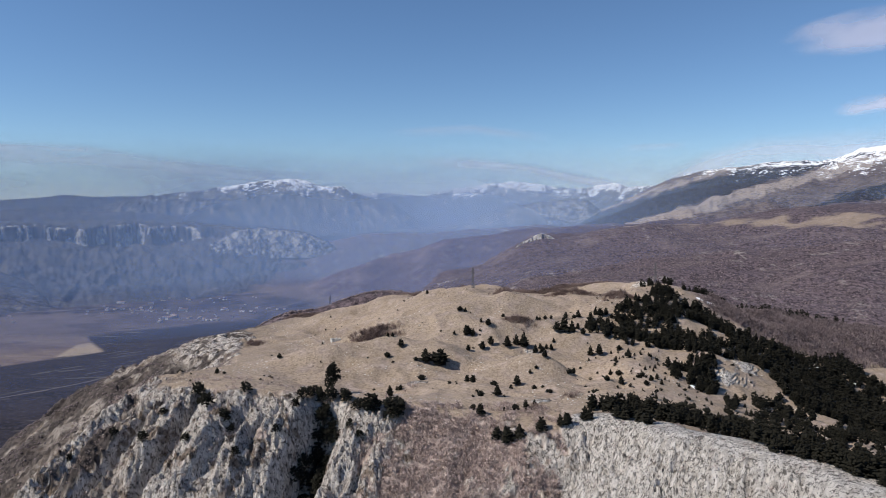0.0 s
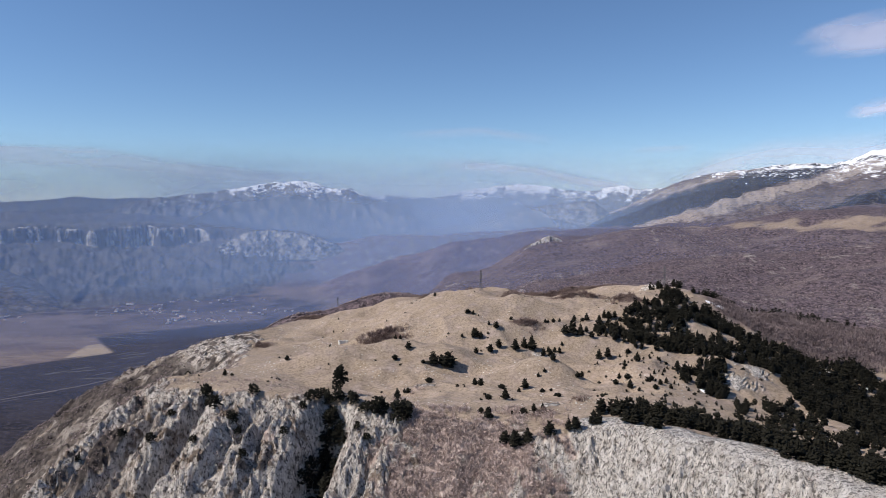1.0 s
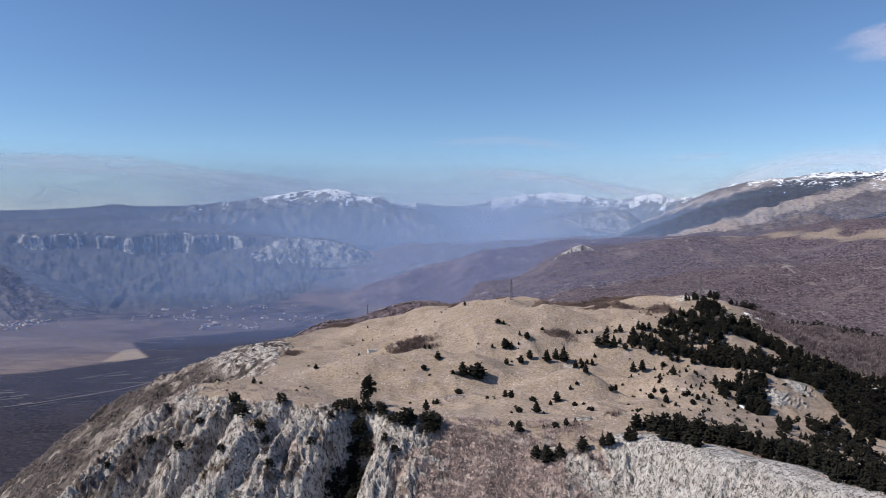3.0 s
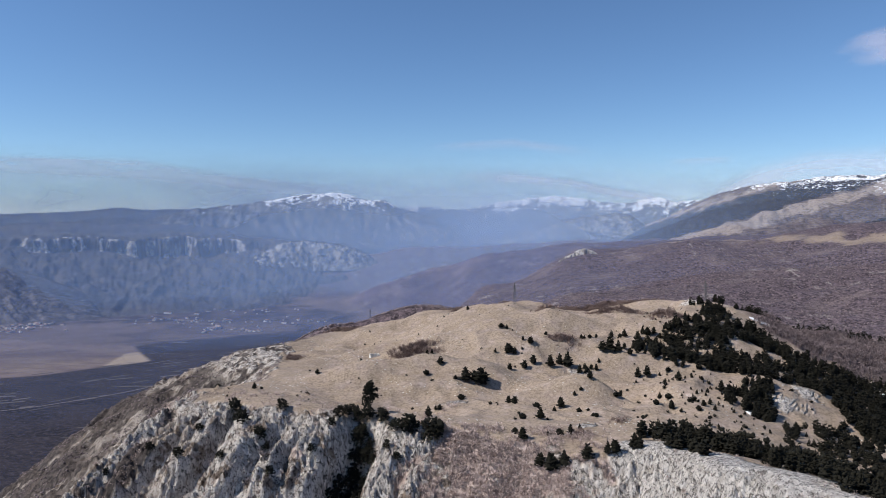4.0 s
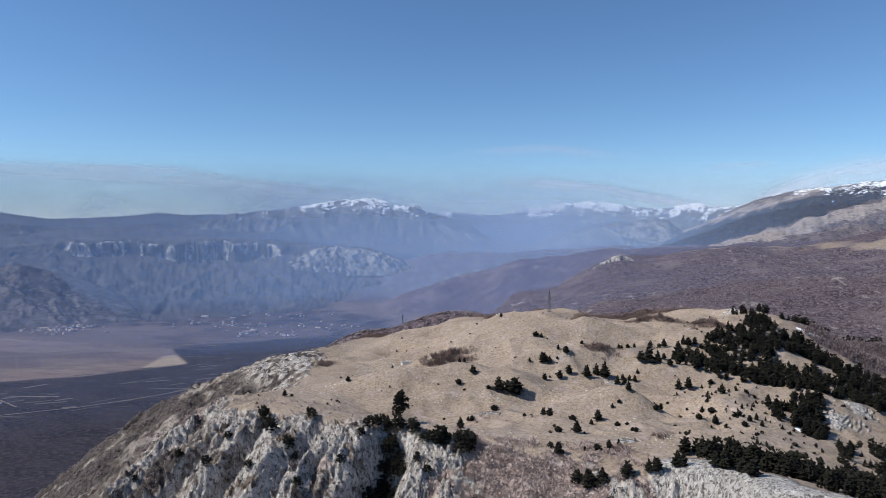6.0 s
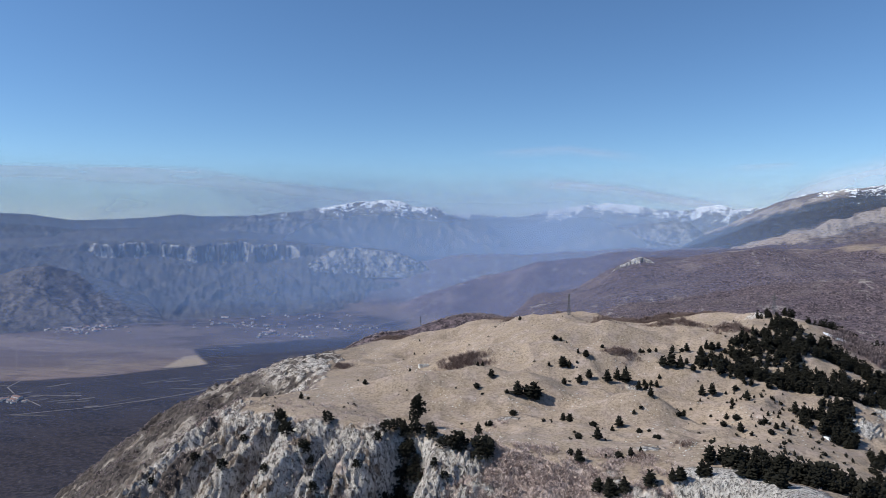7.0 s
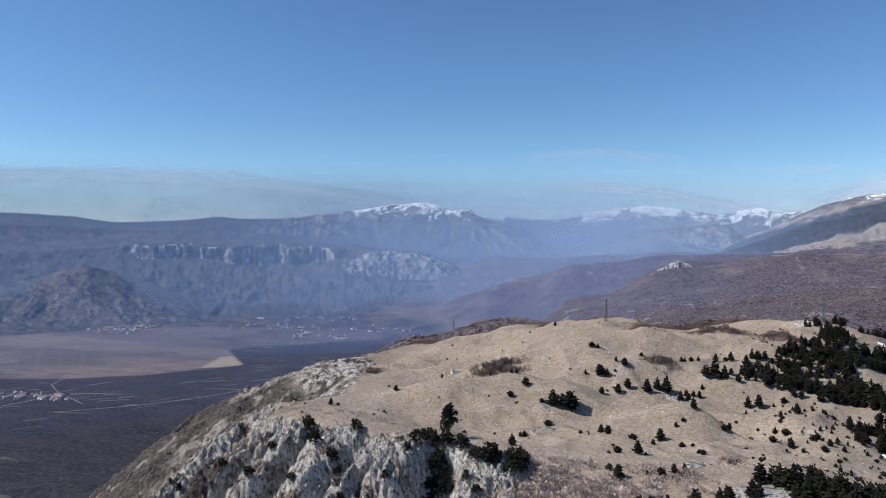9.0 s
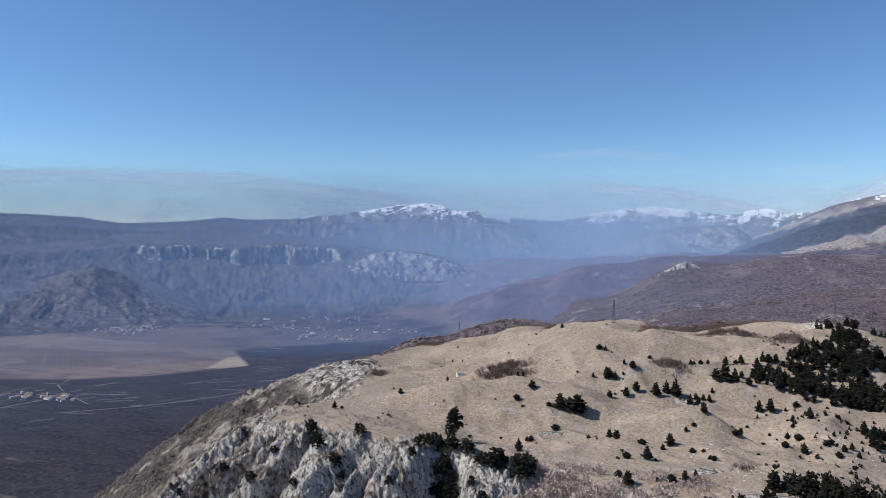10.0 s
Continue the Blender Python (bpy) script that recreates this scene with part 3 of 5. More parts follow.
mountain("limestone_bluff", "fluted pale limestone bluff above the valley slope",
         [(-19.9, -0.09), (-19.2, -0.070), (-18.2, -0.055), (-16.9, -0.0425), (-15.0, -0.0378), (-13.4, -0.0398), (-12.0, -0.0429), (-10.8, -0.0500), (-9.5, -0.061), (-8.4, -0.078)],
         3430, 3600, 3720, 130, 26, mountain_material("bluff_cover", (0.05, 0.05, 0.055), (0.12, 0.112, 0.105), (0.33, 0.315, 0.30), 2000, 2100, rock_from=0.7), seed=733, ravine=62, shape=0.72)
mountain("mountain_ridge_far", "low dark plateau ridge along the skyline",
         [(-62, 0.01), (-50, 0.016), (-44.61, 0.0134), (-42.53, 0.0118), (-39.67, 0.0089), (-37.0, 0.0014), (-34.56, 0.0025), (-31.43, 0.0056), (-29.35, 0.0104), (-27.4, 0.0074), (-23.0, 0.0090), (-19, 0.006), (-16, -0.01), (-13, -0.06)],
         3900, 4520, 4900, 220, 10, mountain_material("ridge_cover", (0.05, 0.05, 0.055), (0.09, 0.085, 0.08), (0.2, 0.19, 0.18), 2000, 2100), seed=505, ravine=300)
mountain("foothill", "bare rounded foothill below the plateau",
         [(-50, -0.10), (-44.1, -0.0762), (-42.0, -0.0705), (-40.1, -0.0595), (-38.6, -0.0574), (-36.7, -0.0675), (-34.3, -0.0829), (-31.3, -0.1088), (-29.5, -0.135)],
         2880, 3200, 3500, -10, 9, mountain_material("foothill_cover", (0.04, 0.04, 0.045), (0.115, 0.098, 0.09), (0.18, 0.16, 0.15), 2000, 2100), seed=606, ravine=170)


def outcrop(name, label, az, r, half, height, seed):
    """A fluted limestone wall with a broken top, standing across the slope."""
    u, v = np.meshgrid(np.linspace(-1, 1, 150), np.linspace(-1, 1, 40))
    ca, sa = math.cos(radians(az)), math.sin(radians(az))
    cx, cy = r * sa, r * ca
    flute = ridged(u * half / 11, v * 1.5, 3, seed)
    lx, ly = u * half, v * 34 + 3 * flute
    x, y = cx + lx * ca + ly * sa, cy - lx * sa + ly * ca
    env = np.clip(1 - np.abs(u) ** 3, 0, 1) * (0.8 + 0.22 * fbm(u * 1.6, u * 0, 3, seed + 1))
    wall = sstep(-0.62, -0.35, v) * (1 - 0.55 * sstep(-0.2, 1, v))
    z = relief(x, y)[0] - 4 + height * env * wall * (0.95 + 0.04 * flute)
    steep = 1.2 * sstep(-0.75, -0.55, v) * sstep(0.1, -0.15, v)
    return tagged(grid_mesh(name, x, y, z, dict(steep=steep), mountain_material("outcrop_rock", (0.10, 0.085, 0.08), (0.24, 0.21, 0.19), (0.46, 0.43, 0.40), 2000, 2100, rock_from=0.3)), label, "rock", kind="structure")


outcrop("rock_outcrop", "pale limestone outcrop above the brown woodland", 8.7, 2330, 76, 27, 707)

# ---- haze over the valley, put in as tinted sheets ----
def haze_sheet(r, amount, colour, base, top, left, lean=1.4):
    """One added sheet that imitates aerial haze; left: how far it thins out over the plateau side."""
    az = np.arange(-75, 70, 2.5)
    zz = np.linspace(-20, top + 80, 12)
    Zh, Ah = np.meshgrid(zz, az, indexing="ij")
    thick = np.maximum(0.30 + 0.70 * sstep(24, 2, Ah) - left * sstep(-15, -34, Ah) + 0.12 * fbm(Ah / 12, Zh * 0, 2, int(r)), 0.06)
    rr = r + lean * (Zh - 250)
    ob = grid_mesh("haze_sheet", rr * np.sin(np.radians(Ah)), rr * np.cos(np.radians(Ah)), Zh, dict(thick=thick), haze_material(amount, colour, base, top))
    return tagged(ob, "blue translucent sheet standing in for distance haze", "haze", kind="structure")


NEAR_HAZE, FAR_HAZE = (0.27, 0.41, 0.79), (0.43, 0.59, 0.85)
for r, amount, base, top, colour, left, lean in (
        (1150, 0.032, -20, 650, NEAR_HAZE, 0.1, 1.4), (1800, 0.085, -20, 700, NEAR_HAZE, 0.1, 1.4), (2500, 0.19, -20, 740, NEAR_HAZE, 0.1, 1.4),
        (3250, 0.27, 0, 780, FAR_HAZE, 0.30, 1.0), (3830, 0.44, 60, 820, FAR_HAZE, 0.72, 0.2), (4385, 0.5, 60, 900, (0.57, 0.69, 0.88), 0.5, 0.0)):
    haze_sheet(r, amount, colour, base, top, left, lean)


# ---- clouds, and one sheet of horizon haze ----
def cloud_material(name, colour):
    n = Nodes(name)
    d, t, tr = n.add("ShaderNodeBsdfDiffuse"), n.add("ShaderNodeBsdfTranslucent"), n.add("ShaderNodeBsdfTransparent")
    n.put(d.inputs[0], colour), n.put(t.inputs[0], colour)
    m1, m2 = n.add("ShaderNodeMixShader"), n.add("ShaderNodeMixShader")
    m1.inputs[0].default_value = 0.5
    n.t.links.new(d.outputs[0], m1.inputs[1]), n.t.links.new(t.outputs[0], m1.inputs[2])
    n.put(m2.inputs[0], n.attr("cover"))
    n.t.links.new(tr.outputs[0], m2.inputs[1]), n.t.links.new(m1.outputs[0], m2.inputs[2])
    n.t.links.new(m2.outputs[0], n.out.inputs[0])
    return n.mat


def cloud_sheet(label, az, e, cover, r, material):
    rr = r - 320 + 320 * (e - e.min(0)) / (e.max(0) - e.min(0))          # the sheet lies back, open to the sun
    return tagged(grid_mesh("cloud", rr * np.sin(np.radians(az)), rr * np.cos(np.radians(az)), 420 + e * rr, dict(cover=np.clip(cover, 0, 1)), material), label, "cloud", kind="structure")


def cloud_band(label, edge, depth, dense, seed, sharp=0.12, ends=0.18, r=4850, material=None):
    """A drawn-out cloud: its upper edge as bearings and rises per metre of distance, thinning downwards over depth."""
    U, V = np.meshgrid(np.linspace(0, 1, 150), np.linspace(0, 1, 46))
    ka, ke = zip(*edge)
    az = ka[0] + U * (ka[-1] - ka[0])
    n1, n2 = fbm(az / 9 + seed, V * 1.4, 3, seed), fbm(az / 3.2, V * 5, 3, seed + 1)
    cover = dense * sstep(0, ends, U) * sstep(1, 1 - ends, U) * sstep(0, 0.8, V) * sstep(1, 1 - sharp, V + 0.05 * n1) * (0.85 + 0.35 * n1 + 0.14 * n2)
    return cloud_sheet(label, az, np.interp(az, ka, ke) + (V - 1) * depth, cover, r, material or CLOUD)


def cloud_puff(label, az0, e0, half_az, half_e, lean, dense, seed, r=4850):
    """A soft small cloud, thickest in the middle."""
    U, V = np.meshgrid(np.linspace(-1, 1, 90), np.linspace(-1, 1, 50))
    n1 = fbm(U * 1.3 + seed, V * 1.1, 4, seed)
    cover = dense * sstep(1.0, 0.15, np.hypot(U, V) + 0.28 * n1) * sstep(1.0, 0.8, np.hypot(U, V))
    return cloud_sheet(label, az0 + U * half_az, e0 + V * half_e + lean * U * half_e, cover, r, CLOUD)


CLOUD, HAZE_VEIL = cloud_material("thin_cloud", (0.90, 0.81, 0.89)), cloud_material("horizon_haze", (0.54, 0.57, 0.78))
cloud_band("long thin grey cloud band over the plateau", [(-64, 0.060), (-50, 0.072), (-36.4, 0.0790), (-32.1, 0.0802), (-27.5, 0.0781), (-23.8, 0.0690), (-18.9, 0.0588), (-11.4, 0.0461), (-6, 0.040)], 0.050, 0.40, 3, 0.16, 0.2, 4850)
# added sheet across the skyline; its colour puts horizon haze over the sky
cloud_band("wide blue-grey veil standing in for haze along the skyline", [(-70, 0.095), (-20, 0.09), (0, 0.085), (20, 0.085), (50, 0.09)], 0.14, 0.58, 8, 0.6, 0.05, 4870, HAZE_VEIL)
cloud_band("thin grey cloud streak above the gorge", [(-3, 0.0715), (3.3, 0.0690), (8.2, 0.0595), (11.9, 0.0455), (15.6, 0.0350), (19, 0.031)], 0.030, 0.5, 5, 0.4, 0.3, 4840)
cloud_band("pale wisp of high cloud", [(-5, 0.112), (3.3, 0.1190), (8.1, 0.1075), (11, 0.103)], 0.022, 0.24, 6, 0.5, 0.35, 4840)
cloud_band("faint wisp of cloud", [(15.5, 0.083), (21.5, 0.0855)], 0.016, 0.26, 9, 0.5, 0.35, 4840)
cloud_band("soft pinkish cloud over the snowy range", [(15, 0.040), (19.5, 0.0560), (22.8, 0.0790), (26.3, 0.0935), (31.6, 0.0960), (40, 0.098), (48, 0.10)], 0.075, 0.5, 7, 0.5, 0.22, 4845)
cloud_puff("small pinkish cloud high in the sky", 33.8, 0.214, 6.6, 0.033, 0.15, 0.44, 11, 4840)
cloud_puff("small pinkish cloud", 35.0, 0.121, 4.2, 0.017, 0.25, 0.5, 12, 4840)


# ---- plants ----
def random_tint(n):
    return n.add("ShaderNodeNewGeometry").outputs["Random Per Island"]


def foliage_material(name, dark, light):
    n = Nodes(name)
    rnd = n.add("ShaderNodeObjectInfo").outputs["Random"]
    c = n.mix(n.ramp(n.noise(0.5, 4, 0.7), 0.3, 0.7), dark, light)
    c = n.mix(n.math("MULTIPLY", random_tint(n), 0.5), c, light)
    c = n.mix(n.math("MULTIPLY", rnd, 0.35), c, dark)
    n.bump(n.noise(0.18, 3, 0.7), 0.8, 0.2)
    return n.done(c, 0.75, 0.1)


def bark_material():
    n = Nodes("bark")
    c = n.mix(n.noise(0.25, 4, 0.6, (1, 1, 5)), (0.06, 0.045, 0.035), (0.15, 0.12, 0.10))
    n.bump(n.noise(0.12, 3, 0.6, (1, 1, 6)), 0.8, 0.05)
    return n.done(c, 0.9)


def twig_material(name, dark, light):
    n = Nodes(name)
    c = n.mix(random_tint(n), dark, light)
    c = n.mix(n.ramp(n.noise(18, 3), 0.4, 0.65, 0, 0.5), c, light)
    return n.done(c, 0.9)


NEEDLES = foliage_material("needles", (0.009, 0.0088, 0.0068), (0.023, 0.0215, 0.0155))
BARK = bark_material()
TWIGS = twig_material("bare_twigs", (0.19, 0.140, 0.128), (0.58, 0.47, 0.43))
WOODS = twig_material("leafless_crowns", (0.055, 0.042, 0.046), (0.24, 0.19, 0.195))


def mesh_from(name, verts, faces, material, smooth=False):
    me = bpy.data.meshes.new(name)
    me.from_pydata(verts, [], faces)
    if smooth:
        me.polygons.foreach_set("use_smooth", np.ones(len(faces), bool))
    me.materials.append(material)
    return me


def tuft(rng, c, out, lift, length, wide, thick):
    """A ragged, pointed clump of needles from c outwards: 6 corners, 8 triangles."""
    ox, oy = math.cos(out), math.sin(out)
    j = lambda s: rng.uniform(-s, s)
    tip = (c[0] + ox * length, c[1] + oy * length, c[2] + lift * length + j(0.1) * thick)
    mid = [c[k] * 0.45 + tip[k] * 0.55 for k in range(3)]
    v = [(c[0] - ox * 0.1 * length, c[1] - oy * 0.1 * length, c[2]),
         (mid[0] - oy * wide * (1 + j(0.4)), mid[1] + ox * wide * (1 + j(0.4)), mid[2] + j(0.3) * thick),
         (mid[0] + j(0.2) * wide, mid[1] + j(0.2) * wide, mid[2] + thick * (1 + j(0.4))),
         (mid[0] + oy * wide * (1 + j(0.4)), mid[1] - ox * wide * (1 + j(0.4)), mid[2] + j(0.3) * thick),
         (mid[0] + j(0.2) * wide, mid[1] + j(0.2) * wide, mid[2] - thick * 0.5 * (1 + j(0.4))), tip]
    return v, [(0, 1, 2), (0, 2, 3), (0, 3, 4), (0, 4, 1), (5, 2, 1), (5, 3, 2), (5, 4, 3), (5, 1, 4)]


def crown(rng, whorls, per, low, outline, lean=0.0, flat=0.8):
    """Needle crown of a tree 1 m high; outline(t): radius at the share t of the crown's height."""
    V, F = [], []
    for w in range(whorls):
        t0 = (w + 0.4) / whorls
        for k in range(per if t0 < 0.8 else max(3, per - 2)):
            t = min(1.0, max(0.0, t0 + rng.uniform(-0.6, 0.6) / whorls))
            z = low + (1 - low) * t * 0.97
            rad = outline(t) * rng.uniform(0.75, 1.2)
            a = 2 * math.pi * (k + rng.uniform(-0.35, 0.35)) / per + w * 1.3
            ln = rad * rng.uniform(0.7, 1.25)
            c = (lean * z + 0.15 * ln * math.cos(a), 0.15 * ln * math.sin(a), z)
            v, f = tuft(rng, c, a, rng.uniform(-0.05, 0.45) + 0.7 * (t > 0.85), ln, ln * rng.uniform(0.35, 0.5), (1 - low) / whorls * flat * rng.uniform(0.7, 1.2))
            F += [tuple(i + len(V) for i in q) for q in f]
            V += v
    return V, F


def trunk(rng, height, radius, lean=0.0, bend=0.0):
    V, F, n, rings = [], [], 6, 6
    for r in range(rings):
        t = r / (rings - 1)
        rr = radius * (1 - 0.8 * t) * (1.35 if r == 0 else 1)
        x = lean * height * t + bend * math.sin(3 * t)
        V += [(x + rr * math.cos(2 * math.pi * k / n), rr * math.sin(2 * math.pi * k / n), height * t - (0.06 if r == 0 else 0)) for k in range(n)]
    for r in range(rings - 1):
        F += [(r * n + k, r * n + (k + 1) % n, (r + 1) * n + (k + 1) % n, (r + 1) * n + k) for k in range(n)]
    return V, F


def clumpy(rng, n, c, r, size):
    """Needle clumps packed into an uneven ellipsoid: centre c, radii r."""
    V, F = [], []
    for k in range(n):
        u, a = rng.uniform(-0.9, 1), rng.uniform(0, 6.283)
        s = math.sqrt(max(0.0, 1 - u * u)) 
        q = rng.uniform(0.55, 1.0) * (0.85 + 0.25 * math.sin(3 * a + 5 * u))
        p = (c[0] + r[0] * s * q * math.cos(a), c[1] + r[1] * s * q * math.sin(a), c[2] + r[2] * u * q)
        ln = size * rng.uniform(0.7, 1.3)
        v, f = tuft(rng, p, a + rng.uniform(-0.7, 0.7), 0.25 + 0.7 * u + rng.uniform(-0.3, 0.3), ln, ln * 0.45, ln * 0.45)
        F += [tuple(i + len(V) for i in g) for g in f]
        V += v
    return V, F


def ragged_pine(name, seed):
    """Crooked pine or bush 1 m high, its crown of two or three uneven masses."""
    rng = random.Random(seed)
    top = new(name)
    new("trunk", mesh_from("trunk", *trunk(rng, 0.85, 0.025, rng.uniform(-0.08, 0.08)), BARK)).parent = top
    for k, (z, w, h) in enumerate(((0.26, 0.40, 0.26), (0.52, 0.34, 0.24), (0.78, 0.22, 0.22))):
        c = (rng.uniform(-0.14, 0.14), rng.uniform(-0.14, 0.14), z)
        new("crown", mesh_from("crown", *clumpy(rng, 60, c, (w * rng.uniform(0.8, 1.15), w, h), 0.15), NEEDLES)).parent = top
    return top


CONE = lambda t: 0.30 * (1 - t) ** 0.8 + 0.02
OVAL = lambda t: 0.36 * math.sqrt(max(0.03, 1 - (2 * t - 0.75) ** 2 * 0.62))
BUSHY = lambda t: 0.52 * math.sqrt(max(0.04, 1 - (1.25 * t - 0.25) ** 2))
RAGGED = lambda t: (0.34 - 0.18 * t) * (0.65 + 0.55 * abs(math.sin(9 * t)))
SHAPES = [(CONE, 13, 8, 0.05, 0.0), (OVAL, 12, 9, 0.08, 0.03), (BUSHY, 9, 10, 0.02, 0.0), (RAGGED, 12, 8, 0.12, 0.06), (CONE, 12, 7, 0.04, -0.03)]


def pine_tree(name, seed, shape):
    rng = random.Random(seed)
    outline, whorls, per, low, lean = shape
    top = new(name)
    for part_name, (v, f), mat in (("trunk", trunk(rng, 0.9, 0.022, lean), BARK), ("crown", crown(rng, whorls, per, low, outline, lean, 0.8 + 0.09 * max(0, whorls - 8)), NEEDLES)):
        new(part_name, mesh_from(part_name, v, f, mat)).parent = top
    return top


def plant(model, m):
    copy_thing(model, Matrix()).matrix_basis = m


def ground_z(x, y):
    return float(relief(np.array([x]), np.array([y]))[0][0])


def standing(x, y, h, turn, sink=0.1, wide=1.0):
    return Matrix.Translation((x, y, ground_z(x, y) - sink)) @ Matrix.Rotation(turn, 4, "Z") @ Matrix.Diagonal((h * wide, h * wide, h, 1))


# pines and junipers of the meadow: x, y, height
LONE = [
    [ (19, 495, 3.0), (23, 494, 3.6), (27, 492, 1.6), (51, 484, 2.4), (22, 444, 6.3), (26, 443, 5.7), (31, 446, 2.5), (31, 424, 4.8), (21, 412, 3.6), (37, 429, 5.5), (32, 453, 3.7), (37, 450, 4.6), (13, 443, 3.2), (48, 427, 7.3), (55, 436, 8.0), (60, 435, 9.7), (68, 470, 3.9), (75, 474, 3.5), (77, 474, 2.7), (81, 474, 2.7), (86, 477, 3.5), (99, 488, 5.7), (106, 491, 3.1), (109, 490, 5.7), (71, 434, 3.9), (75, 433, 3.5), (66, 423, 6.5), (78, 431, 4.4), (81, 439, 3.2), (71, 426, 3.5), (64, 374, 5.8), (102, 443, 4.0) ],
    [ (103, 425, 6.7), (109, 425, 7.4), (100, 417, 2.4), (117, 426, 2.5), (123, 428, 3.2), (123, 407, 5.8), (85, 448, 6.5), (90, 447, 9.6), (95, 446, 8.3), (103, 464, 4.2), (45, 352, 5.6), (41, 347, 3.4), (36, 345, 1.4), (31, 341, 3.0), (17, 345, 3.8), (20, 344, 3.8), (54, 365, 2.9), (58, 368, 1.8), (85, 408, 2.0), (77, 367, 2.7), (80, 370, 3.3), (52, 336, 2.4), (57, 324, 1.8), (58, 322, 2.1), (56, 333, 1.3), (31, 319, 5.3), (22, 314, 2.7), (20, 283, 4.9), (17, 290, 2.5), (31, 288, 2.2), (36, 288, 2.9), (41, 289, 4.3) ],
    [ (46, 296, 2.9), (107, 390, 3.6), (111, 386, 2.9), (104, 356, 5.2), (96, 357, 2.7), (126, 383, 2.9), (130, 380, 2.3), (145, 397, 7.2), (148, 393, 6.8), (121, 373, 2.8), (138, 411, 2.1), (142, 409, 1.8), (101, 398, 1.3), (103, 393, 1.3), (116, 322, 2.2), (128, 325, 1.7), (123, 493, 5.8), (126, 491, 5.4), (131, 493, 5.0), (117, 483, 6.1), (134, 488, 3.7), (142, 500, 5.1), (152, 505, 3.0), (159, 506, 2.6), (162, 501, 3.0), (162, 492, 4.7), (163, 485, 5.0), (116, 350, 2.7), (122, 360, 3.3), (127, 365, 4.0), (127, 357, 3.3), (-141, 354, 2.7) ],
    [ (-122, 358, 3.5), (-119, 361, 1.4), (-97, 399, 3.5), (-112, 439, 1.3), (-84, 478, 3.5), (-100, 587, 2.2), (-98, 603, 2.2), (-46, 525, 1.9), (-91, 585, 1.7), (-28, 419, 3.3), (-31, 419, 3.0), (-22, 408, 4.7), (-30, 396, 2.8), (-12, 389, 2.2), (-6, 389, 8.3), (-1, 391, 5.6), (3, 388, 9.7), (-8, 358, 3.2), (-74, 387, 1.1), (-34, 352, 1.2), (-21, 345, 3.0), (-19, 344, 2.7), (-22, 305, 5.8), (-7, 550, 4.1), (26, 269, 5.5), (30, 265, 6.4), (35, 265, 7.3), (44, 264, 6.4), (52, 265, 5.1), (55, 265, 5.3), (63, 268, 6.6), (65, 267, 6.1) ],
    [ (75, 262, 5.1), (78, 261, 8.4), (82, 262, 8.6), (82, 254, 6.4), (82, 244, 5.8) ],
]
rng = random.Random(5)
LABELS = {"pine_tree": "young dark green pine on the dry meadow", "juniper_bush": "low dark evergreen bush on dry grass"}
models = {}
for row in LONE:
    for x, y, h in row:
        kind = "pine_tree" if h > 3.2 else "juniper_bush"
        pick = rng.choice([0, 1, 3, 4]) if h > 3.2 else rng.choice([0, 2, 2, 4])
        m = standing(x, y, h * rng.uniform(0.88, 1.0), rng.uniform(0, 6.28), 0.12, rng.uniform(1.0, 1.35))
        if (kind, pick) in models:
            plant(models[kind, pick], m)
        else:
            ob = models[kind, pick] = pine_tree(kind, 40 + pick, SHAPES[pick])
            ob.matrix_basis = m
            tagged(ob, LABELS[kind], "tree" if kind == "pine_tree" else "bush", "evergreens on the hilltop")


def scatter(count, box, keep, seed, gap=0.0):
    """Places x, y in a box where keep(x, y) beats a die."""
    g = np.random.RandomState(seed)
    x, y = g.uniform(box[0], box[1], count), g.uniform(box[2], box[3], count)
    k = g.uniform(0, 1, count) < keep(x, y)
    return x[k], y[k]


def inside(poly, x, y, soft=0.0):
    """1 inside a plan polygon."""
    c = np.zeros(np.shape(x), bool)
    for (ax, ay), (bx, by) in zip(poly, poly[1:] + poly[:1]):
        cross = ((ay > y) != (by > y)) & (x < (bx - ax) * (y - ay) / (by - ay + 1e-9) + ax)
        c ^= cross
    return c.astype(float)


def stuff_mesh(name, places, models_, material, rng, label, category, lo, hi, wide=(0.9, 1.3), sink=0.1, scale=None):
    """Many plants of one kind as one object: each a turned, scaled copy of one of the models (numpy corners, faces)."""
    V, F, base = [], [], 0
    xs, ys = places
    zs = relief(xs, ys)[0]
    ks = scale(xs, ys) if scale else np.ones(len(xs))
    for x, y, z, size in zip(xs, ys, zs, ks):
        v, f = models_[rng.randrange(len(models_))]
        h, a, w = rng.uniform(lo, hi) * size, rng.uniform(0, 6.283), rng.uniform(*wide)
        c, s = math.cos(a) * h * w, math.sin(a) * h * w
        p = np.empty_like(v)
        p[:, 0], p[:, 1], p[:, 2] = x + v[:, 0] * c - v[:, 1] * s, y + v[:, 0] * s + v[:, 1] * c, z - sink + v[:, 2] * h
        V.append(p)
        F.append(f + base)
        base += len(v)
    V, F = np.concatenate(V), np.concatenate(F)
    me = bpy.data.meshes.new(name)
    me.vertices.add(len(V))
    me.vertices.foreach_set("co", V.astype(np.float32).ravel())
    k = F.shape[1]
    me.loops.add(F.size)
    me.loops.foreach_set("vertex_index", F.astype(np.int32).ravel())
    me.polygons.add(len(F))
    me.polygons.foreach_set("loop_start", np.arange(0, F.size, k, dtype=np.int32))
    me.update(calc_edges=True)
    me.materials.append(material)
    return tagged(new(name, me), label, category, kind="stuff")


def arrays(vf):
    return np.array(vf[0], float), np.array(vf[1], np.int32)


